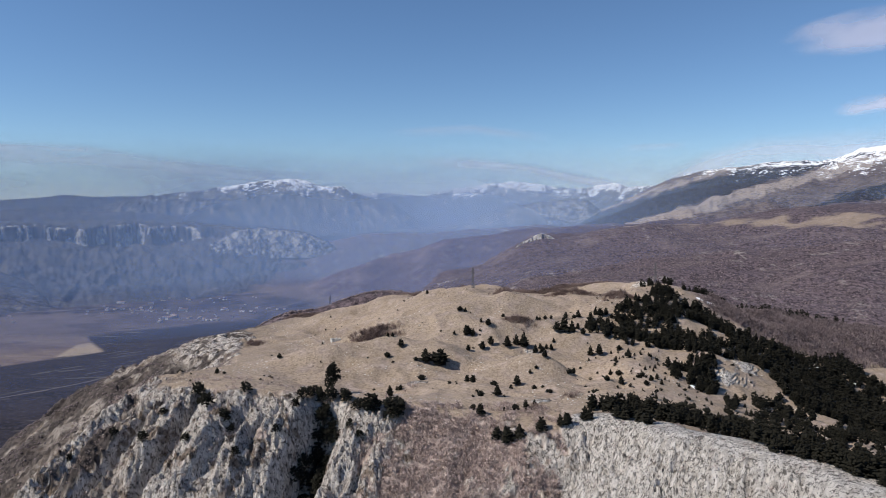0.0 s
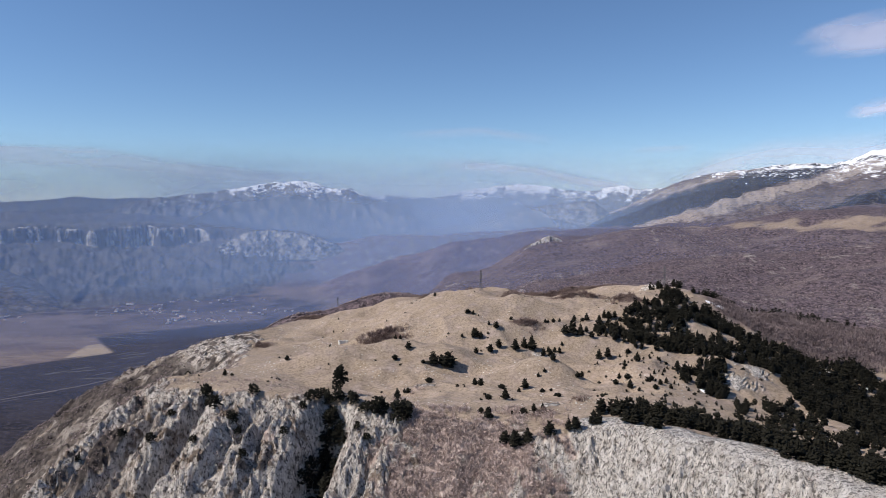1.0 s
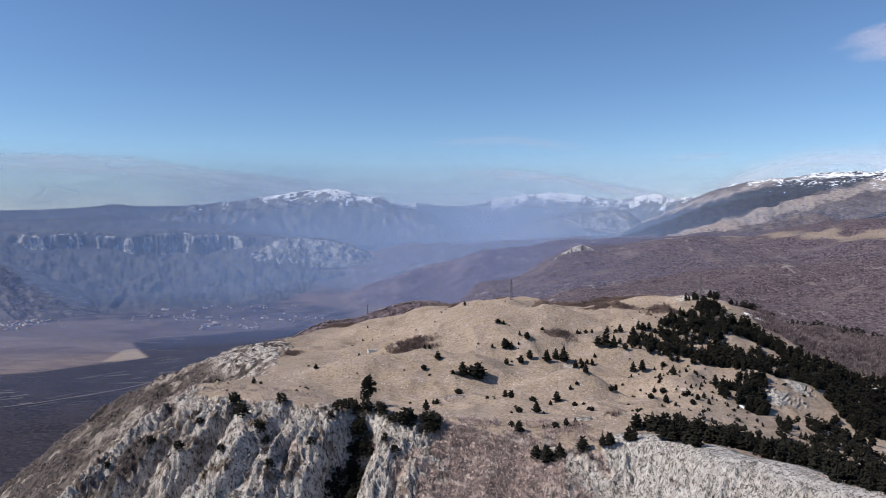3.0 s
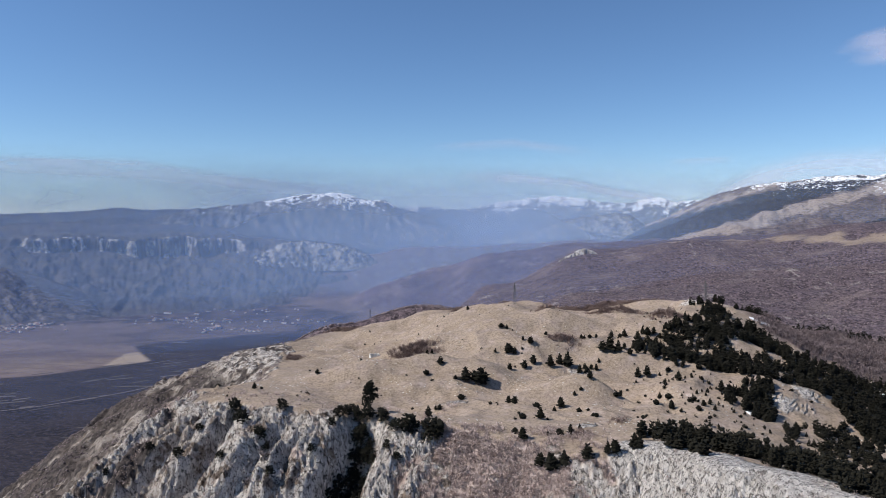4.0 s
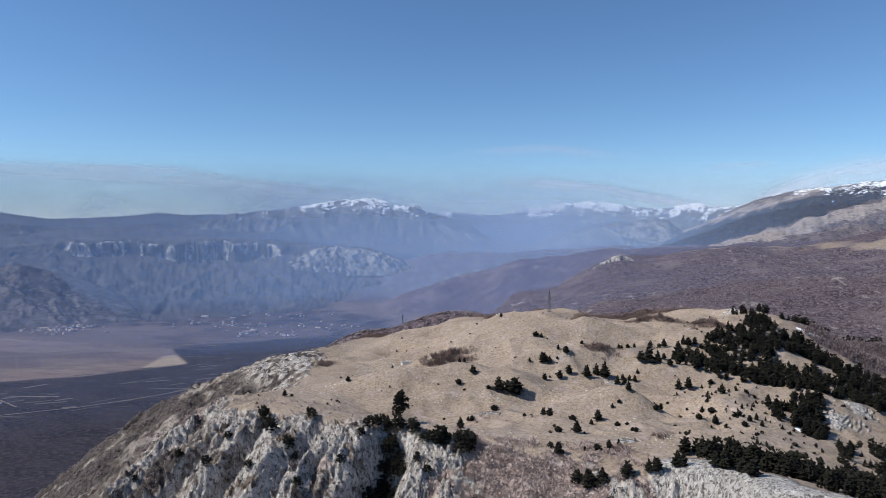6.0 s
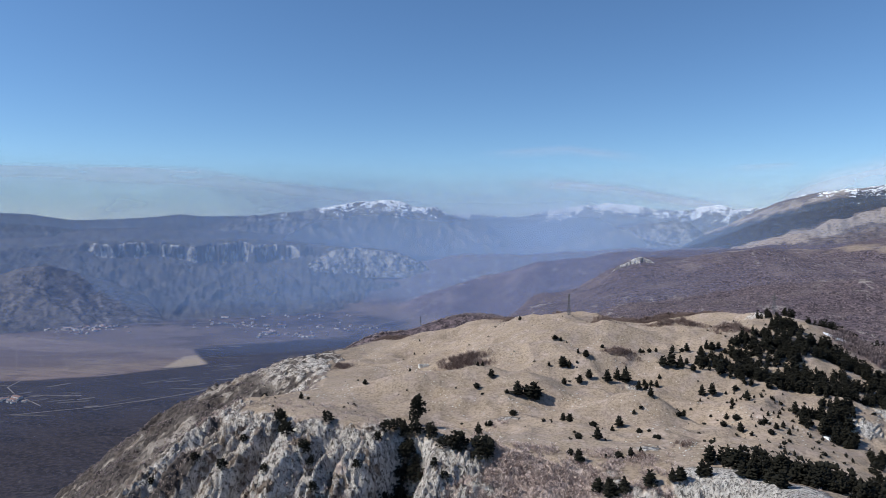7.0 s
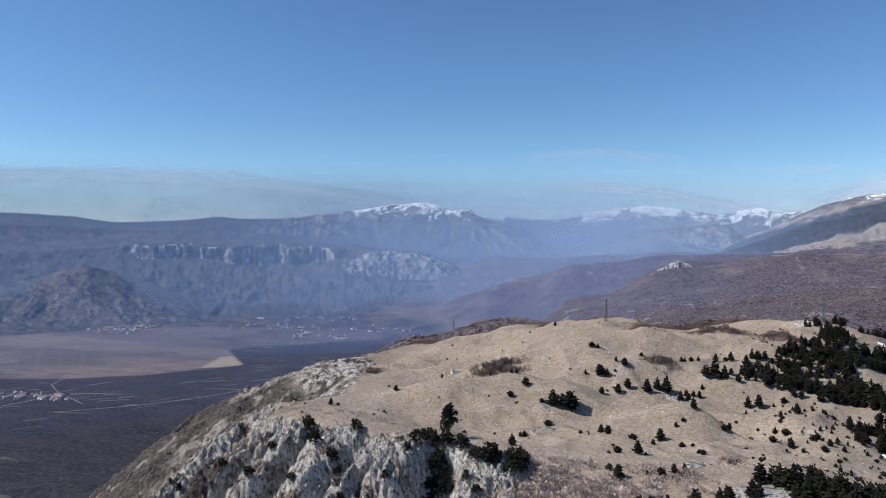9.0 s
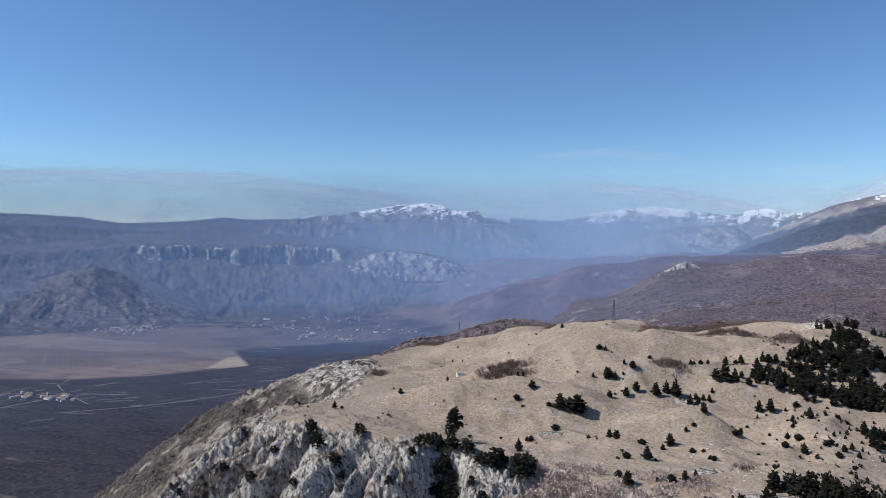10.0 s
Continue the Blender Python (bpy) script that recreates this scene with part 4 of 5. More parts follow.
SMALL = [arrays(crown(random.Random(60 + i), w, p, low, o, ln)) for i, (o, w, p, low, ln) in enumerate([(CONE, 9, 6, 0.03, 0), (OVAL, 8, 6, 0.05, 0), (RAGGED, 8, 6, 0.08, 0.04), (CONE, 8, 6, 0.03, 0.02)])]
FOREST = [(110, 470), (139, 497), (171, 525), (204, 580), (207, 525), (226, 512), (248, 490), (286, 506), (330, 513), (345, 440), (262, 372), (216, 366), (207, 388), (212, 412), (190, 414), (170, 419), (158, 430), (140, 429), (119, 437), (108, 455)]
ROCK_GROVE = [(139, 374), (147, 396), (164, 410), (180, 411), (172, 388), (160, 362), (152, 349), (143, 360)]
SPARSE = [(171, 379), (205, 400), (262, 372), (262, 320), (216, 262), (176, 232), (140, 268), (140, 300), (146, 318)]
BEHIND_CREST = [(66, 288), (80, 293), (104, 293), (130, 300), (146, 292), (160, 262), (176, 232), (150, 170), (118, 172), (110, 200), (105, 232), (93, 254), (76, 270)]
clear = lambda x, y: sstep(0.25, 0.05, np.exp(-((x - 197) / 12) ** 2 - ((y - 401) / 16) ** 2) + np.exp(-((x - 180) / 12) ** 2 - ((y - 384) / 12) ** 2) + np.exp(-((x - 290) / 9) ** 2 - ((y - 495) / 8) ** 2))
thin = lambda x, y: np.maximum(0.12 + 0.88 * sstep(-0.35, 0.1, fbm(x / 20, y / 20, 3, 91)), sstep(195, 235, x))
stuff_mesh("pine_forest", scatter(16000, (100, 350, 360, 585), lambda x, y: 0.37 * inside(FOREST, x, y) * thin(x, y) * clear(x, y), 7), SMALL, NEEDLES, rng, "dense dark pine forest on the shady side of the hill", "forest", 3.6, 7.6, (0.85, 1.2))
stuff_mesh("pine_grove", scatter(9000, (135, 270, 230, 402), lambda x, y: 0.30 * inside(SPARSE, x, y) * sstep(-0.2, 0.35, fbm(x / 16, y / 16, 3, 92)) * clear(x, y), 8), SMALL, NEEDLES, rng, "scattered small dark pines on stony grass", "forest", 2.4, 6.0, (0.85, 1.2))
stuff_mesh("pine_copse", scatter(2500, (136, 184, 345, 414), lambda x, y: 0.34 * inside(ROCK_GROVE, x, y) * sstep(-0.4, 0.2, fbm(x / 14, y / 14, 2, 96)), 6), SMALL, NEEDLES, rng, "dark pines beside a white limestone outcrop", "forest", 3.0, 6.6, (0.85, 1.2))
stuff_mesh("pine_belt", scatter(5200, (60, 180, 165, 305), lambda x, y: 0.27 * inside(BEHIND_CREST, x, y) * sstep(-0.6, 0.0, fbm(x / 12, y / 12, 2, 90)), 9), SMALL, NEEDLES, rng, "belt of dark pines behind the white limestone crest", "forest", 3.6, 7.4, (0.85, 1.25))
YOUNG = [(92, 335), (120, 300), (146, 318), (152, 349), (139, 374), (150, 432), (118, 425)]
stuff_mesh("young_pines", scatter(2600, (85, 155, 295, 435), lambda x, y: 0.12 * inside(YOUNG, x, y) * sstep(-0.2, 0.4, fbm(x / 15, y / 15, 2, 94)), 18), SMALL, NEEDLES, rng, "small dark young pines spread over dry grass", "forest", 1.0, 2.8, (0.9, 1.3))
RIDGE = lambda x, y: np.exp(-(((y - np.interp(x, [195, 226, 250, 294, 330, 381, 430], [598, 586, 584, 610, 612, 626, 640])) / 7) ** 2)) * ((x > 190) & (x < 430))
stuff_mesh("ridge_pines", scatter(5200, (190, 430, 570, 670), lambda x, y: 0.30 * RIDGE(x, y) * sstep(-0.35, 0.2, fbm(x / 30, y / 30, 2, 93)), 10), SMALL, NEEDLES, rng, "row of dark pines along the ridge line", "forest", 3.8, 7.0, (0.85, 1.2))


# pines and evergreen bushes that cling to the cliff: x, y, height
CLIFF_PINES = [
    (-57, 304, 3.6), (-59, 299, 4.6), (-62, 295, 4.6), (-64, 290, 4.2), (-55, 301, 3.8), (-43, 298, 4.6), (-41, 295, 5.0), (-36, 289, 4.6), (-31, 288, 7.4), (-28, 290, 6.6), (-19, 289, 8.2), (-18, 286, 7.4), (-17, 293, 5.2),
    (-113, 305, 6.6), (-110, 300, 5.4), (-103, 287, 5.8), (-93, 281, 5.2), (-90, 279, 3.2), (-83, 263, 3.8), (-88, 298, 4.6), (-107, 271, 3.2), (-146, 289, 3.6), (-126, 274, 3.8), (-162, 281, 3.4), (-69, 275, 3.2), (-124, 291, 3.0), (-38, 280, 3.4), (-33, 276, 3.0)
]
# more pines packed into the chute, partly standing in for its deep shade
chute_rng = random.Random(31)
for k in range(36):
    y = 299 - 1.1 * k
    CLIFF_PINES.append((-46 - 0.30 * (303 - y) + chute_rng.uniform(-6.5, 6.0), y, chute_rng.uniform(4.8, 7.4)))
for i, (x, y, h) in enumerate(CLIFF_PINES):
    pick = (3, 1, 3, 2)[i % 4] if h > 4 else 2
    kind = "cliff_pine" if h > 4 else "cliff_bush"
    m = standing(x, y, h, rng.uniform(0, 6.28), 0.4, rng.uniform(1.1, 1.5))
    if (kind, pick) in models:
        plant(models[kind, pick], m)
    else:
        ob = models[kind, pick] = ragged_pine(kind, 70 + pick + len(kind))
        ob.matrix_basis = m
        tagged(ob, "dark ragged pine rooted in the limestone cliff" if h > 4 else "dark evergreen bush in a cliff cleft", "tree" if h > 4 else "bush", "evergreens on the cliff")


def old_pine():
    """The tall old pine on the brink: bare leaning trunk, flat wind-shaped plates of needles."""
    g = random.Random(3)
    top = new("old_pine")
    new("trunk", mesh_from("trunk", *trunk(g, 13.0, 0.34, 0.05, 0.3), BARK)).parent = top
    # bough masses: centre and radii
    for c, r, n in (((0.5, 0, 12.4), (1.3, 1.3, 0.8), 70), ((0.3, 0, 11.0), (1.7, 1.6, 0.9), 90), ((-0.1, 0, 9.5), (1.9, 1.7, 0.9), 90), ((2.6, 0.2, 10.0), (1.5, 0.9, 0.32), 45),
                    ((0.1, 0, 8.0), (2.0, 1.8, 0.9), 90), ((2.6, -0.2, 7.0), (2.0, 1.2, 0.45), 70), ((-1.5, 0.3, 5.6), (1.2, 1.0, 0.4), 36), ((0.6, 0.1, 5.6), (1.7, 1.4, 0.5), 60), ((-0.8, 0, 3.6), (1.6, 1.3, 0.6), 50)):
        new("bough", mesh_from("bough", *clumpy(g, int(n * 1.3), c, (r[0] * 1.3, r[1] * 1.25, r[2] * 1.25), 0.95), NEEDLES)).parent = top
    return tagged(top, "tall old dark pine with flat boughs on the brink", "tree")


pine = old_pine()
pine.matrix_basis = Matrix.Translation((-50, 306.5, ground_z(-50, 306.5) - 0.3))


# ---- leafless shrubs and woods ----
def bare_shrub(seed, n=17, spread_=0.6, width=0.06):
    """A tuft of thin bare stems, 1 m high."""
    g = random.Random(seed)
    V, F = [], []
    for k in range(n):
        a, u = g.uniform(0, 6.283), g.uniform(0, 1)
        if k < 4:
            p, q = (0, 0, 0), (0.3 * spread_ * math.cos(a), 0.3 * spread_ * math.sin(a), 0.6)
        else:
            s = spread_ * math.sqrt(1 - u * u) * g.uniform(0.6, 1.0)
            p = (s * math.cos(a), s * math.sin(a), 0.12 + 0.68 * u)
            b = a + g.uniform(-1.2, 1.2)
            q = (p[0] + 0.2 * math.cos(b), p[1] + 0.2 * math.sin(b), p[2] + g.uniform(0.0, 0.22))
        b = g.uniform(0, 3.14)
        wx, wy, wz = width * math.cos(b), width * math.sin(b), g.uniform(-width, width)
        i = len(V)
        V += [(p[0] - wx, p[1] - wy, p[2] - wz), (p[0] + wx, p[1] + wy, p[2] + wz), (q[0] + wx * 0.6, q[1] + wy * 0.6, q[2]), (q[0] - wx * 0.4, q[1] - wy * 0.4, q[2] + 0.04)]
        F += [(i, i + 1, i + 2), (i, i + 2, i + 3)]
    return np.array(V, float), np.array(F, np.int32)


SHRUBS = [bare_shrub(s) for s in range(5)]


def on_face(kind):
    def keep(x, y):
        z, rock, brush, wood, plain = relief(x, y)
        return kind(x, y, rock, brush)
    return keep


gully = on_face(lambda x, y, rock, brush: np.clip(brush, 0, 1) * sstep(-30, -10, x) * sstep(60, 45, x) + 0.35 * brush * (x <= -10))
stuff_mesh("gully_brush", scatter(8000, (-30, 62, 225, 296), gully, 20), SHRUBS, TWIGS, rng, "dense grey-brown leafless brush filling the gully", "shrubs", 1.2, 2.8, (0.9, 1.5))
face = on_face(lambda x, y, rock, brush: 0.35 * brush + 0.12 * rock)
stuff_mesh("cliff_brush", scatter(16000, (-175, -10, 230, 352), face, 21), SHRUBS, TWIGS, rng, "dry leafless bushes between the cliff ribs", "shrubs", 0.8, 2.0, (0.9, 1.5))
stuff_mesh("crest_brush", scatter(2600, (40, 150, 170, 275), face, 22), SHRUBS, TWIGS, rng, "sparse dry bushes on the white limestone face", "shrubs", 0.6, 1.6, (0.9, 1.5))
# x, y, half widths, height of the bushes
THICKETS = [(-44, 475, 18, 9, 4.4), (60, 462, 12, 10, 3.2), (150, 525, 14, 12, 4.2), (118, 570, 22, 8, 3.4), (62, 532, 15, 7, 3.0), (60, 566, 8, 5, 3.0), (-142, 506, 6, 12, 2.6), (66, 306, 5, 4, 2.6), (44, 288, 5, 4, 3.2), (10, 664, 40, 10, 3.6), (110, 668, 60, 14, 4.4), (60, 690, 60, 12, 4.4), (-60, 700, 50, 10, 3.4), (30, 600, 14, 5, 2.6), (-140, 690, 26, 16, 3.0), (-92, 690, 30, 8, 2.6)]
TWIGS_DARK = twig_material("brown_twigs", (0.11, 0.076, 0.070), (0.27, 0.20, 0.178))
for x, y, rx, ry, h in THICKETS:
    lumps = lambda px, py: fbm(px / 5.5, py / 5.5, 2, int(x) + 900)
    blob = lambda px, py: np.exp(-((px - x) / rx) ** 4 - ((py - y) / ry) ** 4) * sstep(-0.55, -0.1, lumps(px, py))
    dome = lambda px, py: (0.3 + 0.7 * np.exp(-(((px - x) / rx) ** 2 + ((py - y) / ry) ** 2))) * (0.8 + 0.45 * lumps(px, py))
    stuff_mesh("thicket", scatter(int(5.5 * rx * ry), (x - 1.3 * rx, x + 1.3 * rx, y - 1.3 * ry, y + 1.3 * ry), blob, int(300 + abs(x) + y)), SHRUBS, TWIGS_DARK, rng, "patch of leafless brown shrubs in the meadow", "shrubs", 1.1 * h, 1.7 * h, (0.6, 1.0), scale=dome)
BARE_WOOD = [(228, 556), (260, 590), (296, 612), (345, 622), (440, 600), (520, 560), (520, 470), (400, 500), (356, 508), (324, 508), (287, 510), (255, 516), (236, 536)]
stuff_mesh("bare_wood", scatter(14000, (220, 520, 470, 625), lambda x, y: 0.55 * inside(BARE_WOOD, x, y), 24), SHRUBS, WOODS, rng, "leafless brown deciduous wood behind the pines", "forest", 3.4, 6.0, (0.7, 1.0))


def clump(seed):
    g = random.Random(seed)
    V = [(0, 0, 1.0)] + [(0.5 * math.cos(k * 1.2566 + g.uniform(-0.3, 0.3)) * g.uniform(0.7, 1.2), 0.5 * math.sin(k * 1.2566 + g.uniform(-0.3, 0.3)) * g.uniform(0.7, 1.2), g.uniform(0.3, 0.7)) for k in range(5)]
    V += [(v[0] * 0.7, v[1] * 0.7, 0) for v in V[1:6]]
    F = [(0, 1 + k, 1 + (k + 1) % 5) for k in range(5)] + [(1 + k, 6 + k, 1 + (k + 1) % 5) for k in range(5)]
    return np.array(V, float), np.array(F, np.int32)


CLUMPS = [clump(s) for s in range(4)]


def wooded(x, y):
    z, rock, brush, wood, plain = relief(x, y)
    r, az = np.hypot(x, y), np.degrees(np.arctan2(x, y))
    return wood * sstep(-0.5, 0.2, fbm(x / 60, y / 60, 3, 95)) * (r > 830) * (r < 2500) * (az > -20) * (az < 40) * np.clip(1.6 - r / 1800, 0.3, 1)


stuff_mesh("leafless_woodland", scatter(66000, (-350, 1500, 700, 2300), wooded, 25), CLUMPS, WOODS, rng, "wide leafless brown woodland on the gentle slopes", "forest", 1.5, 3.2, (0.9, 1.5))


# ---- works of people ----
def beam(bm, a, b, w):
    """A square bar from a to b."""
    a, b = Vector(a), Vector(b)
    q = (b - a).to_track_quat("Z", "Y")
    m = Matrix.LocRotScale((a + b) / 2, q, (w, w, (b - a).length))
    bmesh.ops.create_cube(bm, size=1, matrix=m)


def part(name, bm, material, parent, label=""):
    me = bpy.data.meshes.new(name)
    bm.to_mesh(me)
    bm.free()
    me.materials.append(material)
    ob = new(name, me)
    ob.parent = parent
    return tagged(ob, label)


def steel_material():
    n = Nodes("galvanised_steel")
    n.b.inputs["Metallic"].default_value = 0.6
    return n.done(n.mix(n.noise(0.8, 3), (0.10, 0.10, 0.105), (0.20, 0.20, 0.20)), 0.6, 0.4)


STEEL = steel_material()
ARMS = ((13.0, 3.2), (15.2, 2.6))


def pylon():
    """Lattice pylon 19 m high with two cross-arms."""
    top = new("power_pylon")
    corners = lambda z: [(sx * (1.15 - 0.95 * z / 19), sy * (1.15 - 0.95 * z / 19), z) for sx, sy in ((-1, -1), (1, -1), (1, 1), (-1, 1))]
    for k in range(4):
        bm = bmesh.new()
        beam(bm, corners(-0.8)[k], corners(18.6)[k], 0.16)
        part("leg", bm, STEEL, top)
    stops = [0, 3.4, 6.4, 9.0, 11.2, 13.0, 14.6, 16.2, 17.6]
    for z0, z1 in zip(stops, stops[1:]):
        bm = bmesh.new()
        p, q = corners(z0), corners(z1)
        for k in range(4):
            beam(bm, p[k], q[(k + 1) % 4], 0.06), beam(bm, p[(k + 1) % 4], q[k], 0.06), beam(bm, q[k], q[(k + 1) % 4], 0.06)
        part("brace", bm, STEEL, top)
    for z, w in ARMS:
        for s in (-1, 1):
            bm = bmesh.new()
            for y in (-0.4, 0.4):
                beam(bm, (0.3 * s, y, z), (w * s, 0, z + 0.1), 0.11)
            beam(bm, (0.25 * s, 0, z + 1.0), (w * s, 0, z + 0.1), 0.11)
            arm = part("cross_arm", bm, STEEL, top)
            bm = bmesh.new()
            for k in range(5):
                bmesh.ops.create_cone(bm, cap_ends=True, segments=8, radius1=0.14, radius2=0.09, depth=0.16, matrix=Matrix.Translation((w * s, 0, z - 0.15 - 0.2 * k)))
            part("insulator", bm, STEEL, arm)
    bm = bmesh.new()
    beam(bm, (0, 0, 17.4), (0, 0, 19.6), 0.12)
    part("peak", bm, STEEL, top)
    return tagged(top, "grey steel lattice pylon on the hill", "pylon", "pylons of one power line")


# places along the power line, and the turn of the arms
PYLONS = [(-315, 950, 40), (-165, 1013, 42), (33, 567, 60), (205, 600, 110), (470, 560, 100)]
first = None
spots = []
for x, y, a in PYLONS:
    m = Matrix.Translation((x, y, ground_z(x, y))) @ Matrix.Rotation(radians(a), 4, "Z")
    spots.append(m)
    if first is None:
        first = pylon()
        first.matrix_basis = m
    else:
        copy_thing(first, m)
for ma, mb in zip(spots, spots[1:]):
    for z, w in ARMS:
        for s in (-1, 1):
            a, b = ma @ Vector((w * s, 0, z - 1.0)), mb @ Vector((w * s, 0, z - 1.0))
            cu = bpy.data.curves.new("power_cable", "CURVE")
            cu.dimensions, cu.bevel_depth, cu.bevel_resolution = "3D", 0.025, 1
            sp = cu.splines.new("POLY")
            sp.points.add(16)
            sag = (b - a).length * 0.03
            for k in range(17):
                t = k / 16
                p = a.lerp(b, t)
                sp.points[k].co = (p.x, p.y, p.z - 4 * sag * t * (1 - t), 1)
            cu.materials.append(STEEL)
            tagged(new("power_cable", cu), "thin dark power cable hung between pylons", "cable", "cables of the power line")


def plaster_material():
    n = Nodes("pale_plaster")
    rnd = n.add("ShaderNodeObjectInfo").outputs["Random"]
    c = n.mix(rnd, (0.50, 0.46, 0.43), (0.84, 0.82, 0.79))
    return n.done(n.mix(n.ramp(n.noise(1.5, 3), 0.5, 0.8, 0, 0.3), c, (0.35, 0.31, 0.27)), 0.9)


def roof_material():
    n = Nodes("roof_tiles")
    rnd = n.add("ShaderNodeObjectInfo").outputs["Random"]
    c = n.mix(rnd, (0.20, 0.11, 0.085), (0.36, 0.30, 0.27))
    n.bump(n.noise(0.4, 2, 0.5, (1, 6, 1)), 0.6, 0.1)
    return n.done(c, 0.85)


def dark_material():
    n = Nodes("dark_opening")
    return n.done(n.mix(n.noise(0.5), (0.02, 0.02, 0.025), (0.05, 0.05, 0.055)), 0.3, 0.5)


PLASTER, ROOF, DARK = plaster_material(), roof_material(), dark_material()


def house(name, lx, ly, h, rise):
    """A gabled house with its windows and door."""
    top = new(name)
    bm = bmesh.new()
    v = [bm.verts.new(p) for p in [(-lx, -ly, -1.5), (lx, -ly, -1.5), (lx, ly, -1.5), (-lx, ly, -1.5), (-lx, -ly, h), (lx, -ly, h), (lx, ly, h), (-lx, ly, h), (-lx, 0, h + rise), (lx, 0, h + rise)]]
    for q in ((0, 1, 5, 4), (1, 2, 6, 9, 5), (2, 3, 7, 6), (3, 0, 4, 8, 7), (3, 2, 1, 0), (4, 5, 9, 8), (6, 7, 8, 9)):
        bm.faces.new([v[i] for i in q])
    part("wall", bm, PLASTER, top)
    bm = bmesh.new()
    o = 0.45
    for s in (-1, 1):
        a = [(-lx - o, s * (ly + o), h - o * rise / ly), (lx + o, s * (ly + o), h - o * rise / ly), (lx + o, 0, h + rise), (-lx - o, 0, h + rise)]
        lo = [bm.verts.new((p[0], p[1], p[2] + 0.03)) for p in a]
        hi = [bm.verts.new((p[0], p[1], p[2] + 0.25)) for p in a]
        bm.faces.new(lo), bm.faces.new(hi)
        for k in range(4):
            bm.faces.new((lo[k], lo[(k + 1) % 4], hi[(k + 1) % 4], hi[k]))
    part("roof", bm, ROOF, top)
    for k in range(3):
        bm = bmesh.new()
        wide, tall, zc = (0.5, 1.0, 1.05) if k == 1 else (0.55, 0.6, h * 0.55)
        bmesh.ops.create_cube(bm, size=1, matrix=Matrix.LocRotScale((lx * (k - 1) * 0.6, -ly - 0.02, zc), None, (wide * 2, 0.12, tall * 2)))
        part("door" if k == 1 else "window", bm, DARK, top)
    return top


HOUSES = [house("house", 5.5, 4.2, 5.2, 2.2), house("house", 7.0, 4.5, 3.4, 1.9), house("shed", 17, 7, 5.5, 1.8)]
tagged(HOUSES[0], "small two-storey village house with pale walls", "house", "village houses"), tagged(HOUSES[1], "low pale village house with a tiled roof", "house", "village houses"), tagged(HOUSES[2], "long pale farm shed", "building", "village houses")
# villages in the valley: x, y, spread in x and y, houses
VILLAGES = [(-1712, 2340, 120, 110, 84), (-1700, 2650, 110, 70, 24), (-1430, 2720, 170, 120, 34), (-1110, 2500, 230, 70, 30), (-890, 2330, 170, 60, 26), (-1250, 1390, 130, 26, 34), (-700, 2500, 160, 60, 14), (-960, 2760, 220, 50, 16)]
g = random.Random(77)
placed = set()
for vx, vy, sx, sy, count in VILLAGES:
    for k in range(count):
        x, y = vx + g.gauss(0, sx * 0.5), vy + g.gauss(0, sy * 0.5)
        pick = g.choices((0, 1, 2), (5, 4, 1.3))[0]
        s = g.uniform(0.55, 1.0)
        m = Matrix.Translation((x, y, ground_z(x, y) + 0.3)) @ Matrix.Rotation(g.uniform(-0.5, 0.5) + g.choice((0, 1.57)), 4, "Z") @ Matrix.Diagonal((s, s, s, 1))
        if pick in placed:
            plant(HOUSES[pick], m)
        else:
            HOUSES[pick].matrix_basis = m
            placed.add(pick)


def ruin():
    """Roofless stone hut in the hollow: broken walls with rubble about them."""
    g = random.Random(9)
    top = new("ruined_hut")
    n = Nodes("weathered_limestone_wall")
    n.bump(n.noise(0.5, 3), 0.8, 0.2)
    mat = n.done(n.mix(n.noise(0.9, 4, 0.7), (0.45, 0.43, 0.40), (0.80, 0.78, 0.74)), 0.9)
    for x, y, lx, ly in ((0, -2.4, 3.4, 0.35), (0, 2.4, 3.4, 0.35), (-3.2, 0, 0.35, 2.4), (3.2, 0, 0.35, 2.4)):
        bm = bmesh.new()
        for k in range(8):
            t = (k + 0.5) / 4 - 1
            hgt = g.uniform(1.2, 3.0)
            bmesh.ops.create_cube(bm, size=1, matrix=Matrix.LocRotScale((x + (t * lx if lx > 1 else 0), y + (t * ly if ly > 1 else 0), hgt / 2 - 0.6), Euler((0, 0, g.uniform(-0.1, 0.1))), (lx / 4.2 if lx > 1 else 0.7, ly / 4.2 if ly > 1 else 0.7, hgt + 0.6)))
        part("wall", bm, mat, top)
    bm = bmesh.new()
    for k in range(26):
        s = g.uniform(0.3, 0.9)
        bmesh.ops.create_icosphere(bm, subdivisions=1, radius=s, matrix=Matrix.Translation((g.gauss(1, 4), g.gauss(-2, 3), 0.1)) @ Matrix.Diagonal((1, 1, 0.6, 1)))
    part("rubble", bm, mat, top)
    return tagged(top, "small ruined white stone hut in a grassy hollow", "ruin")


hut = ruin()
hut.matrix_basis = Matrix.Translation((-76, 490, ground_z(-76, 490))) @ Matrix.Rotation(0.4, 4, "Z")


def gravel_material(name, dark, light):
    n = Nodes(name)
    return n.done(n.mix(n.noise(9, 4, 0.7), dark, light), 0.95)


GRAVEL, EARTH = gravel_material("pale_gravel", (0.14, 0.118, 0.108), (0.23, 0.20, 0.18)), gravel_material("earth_track", (0.15, 0.116, 0.106), (0.215, 0.172, 0.155))


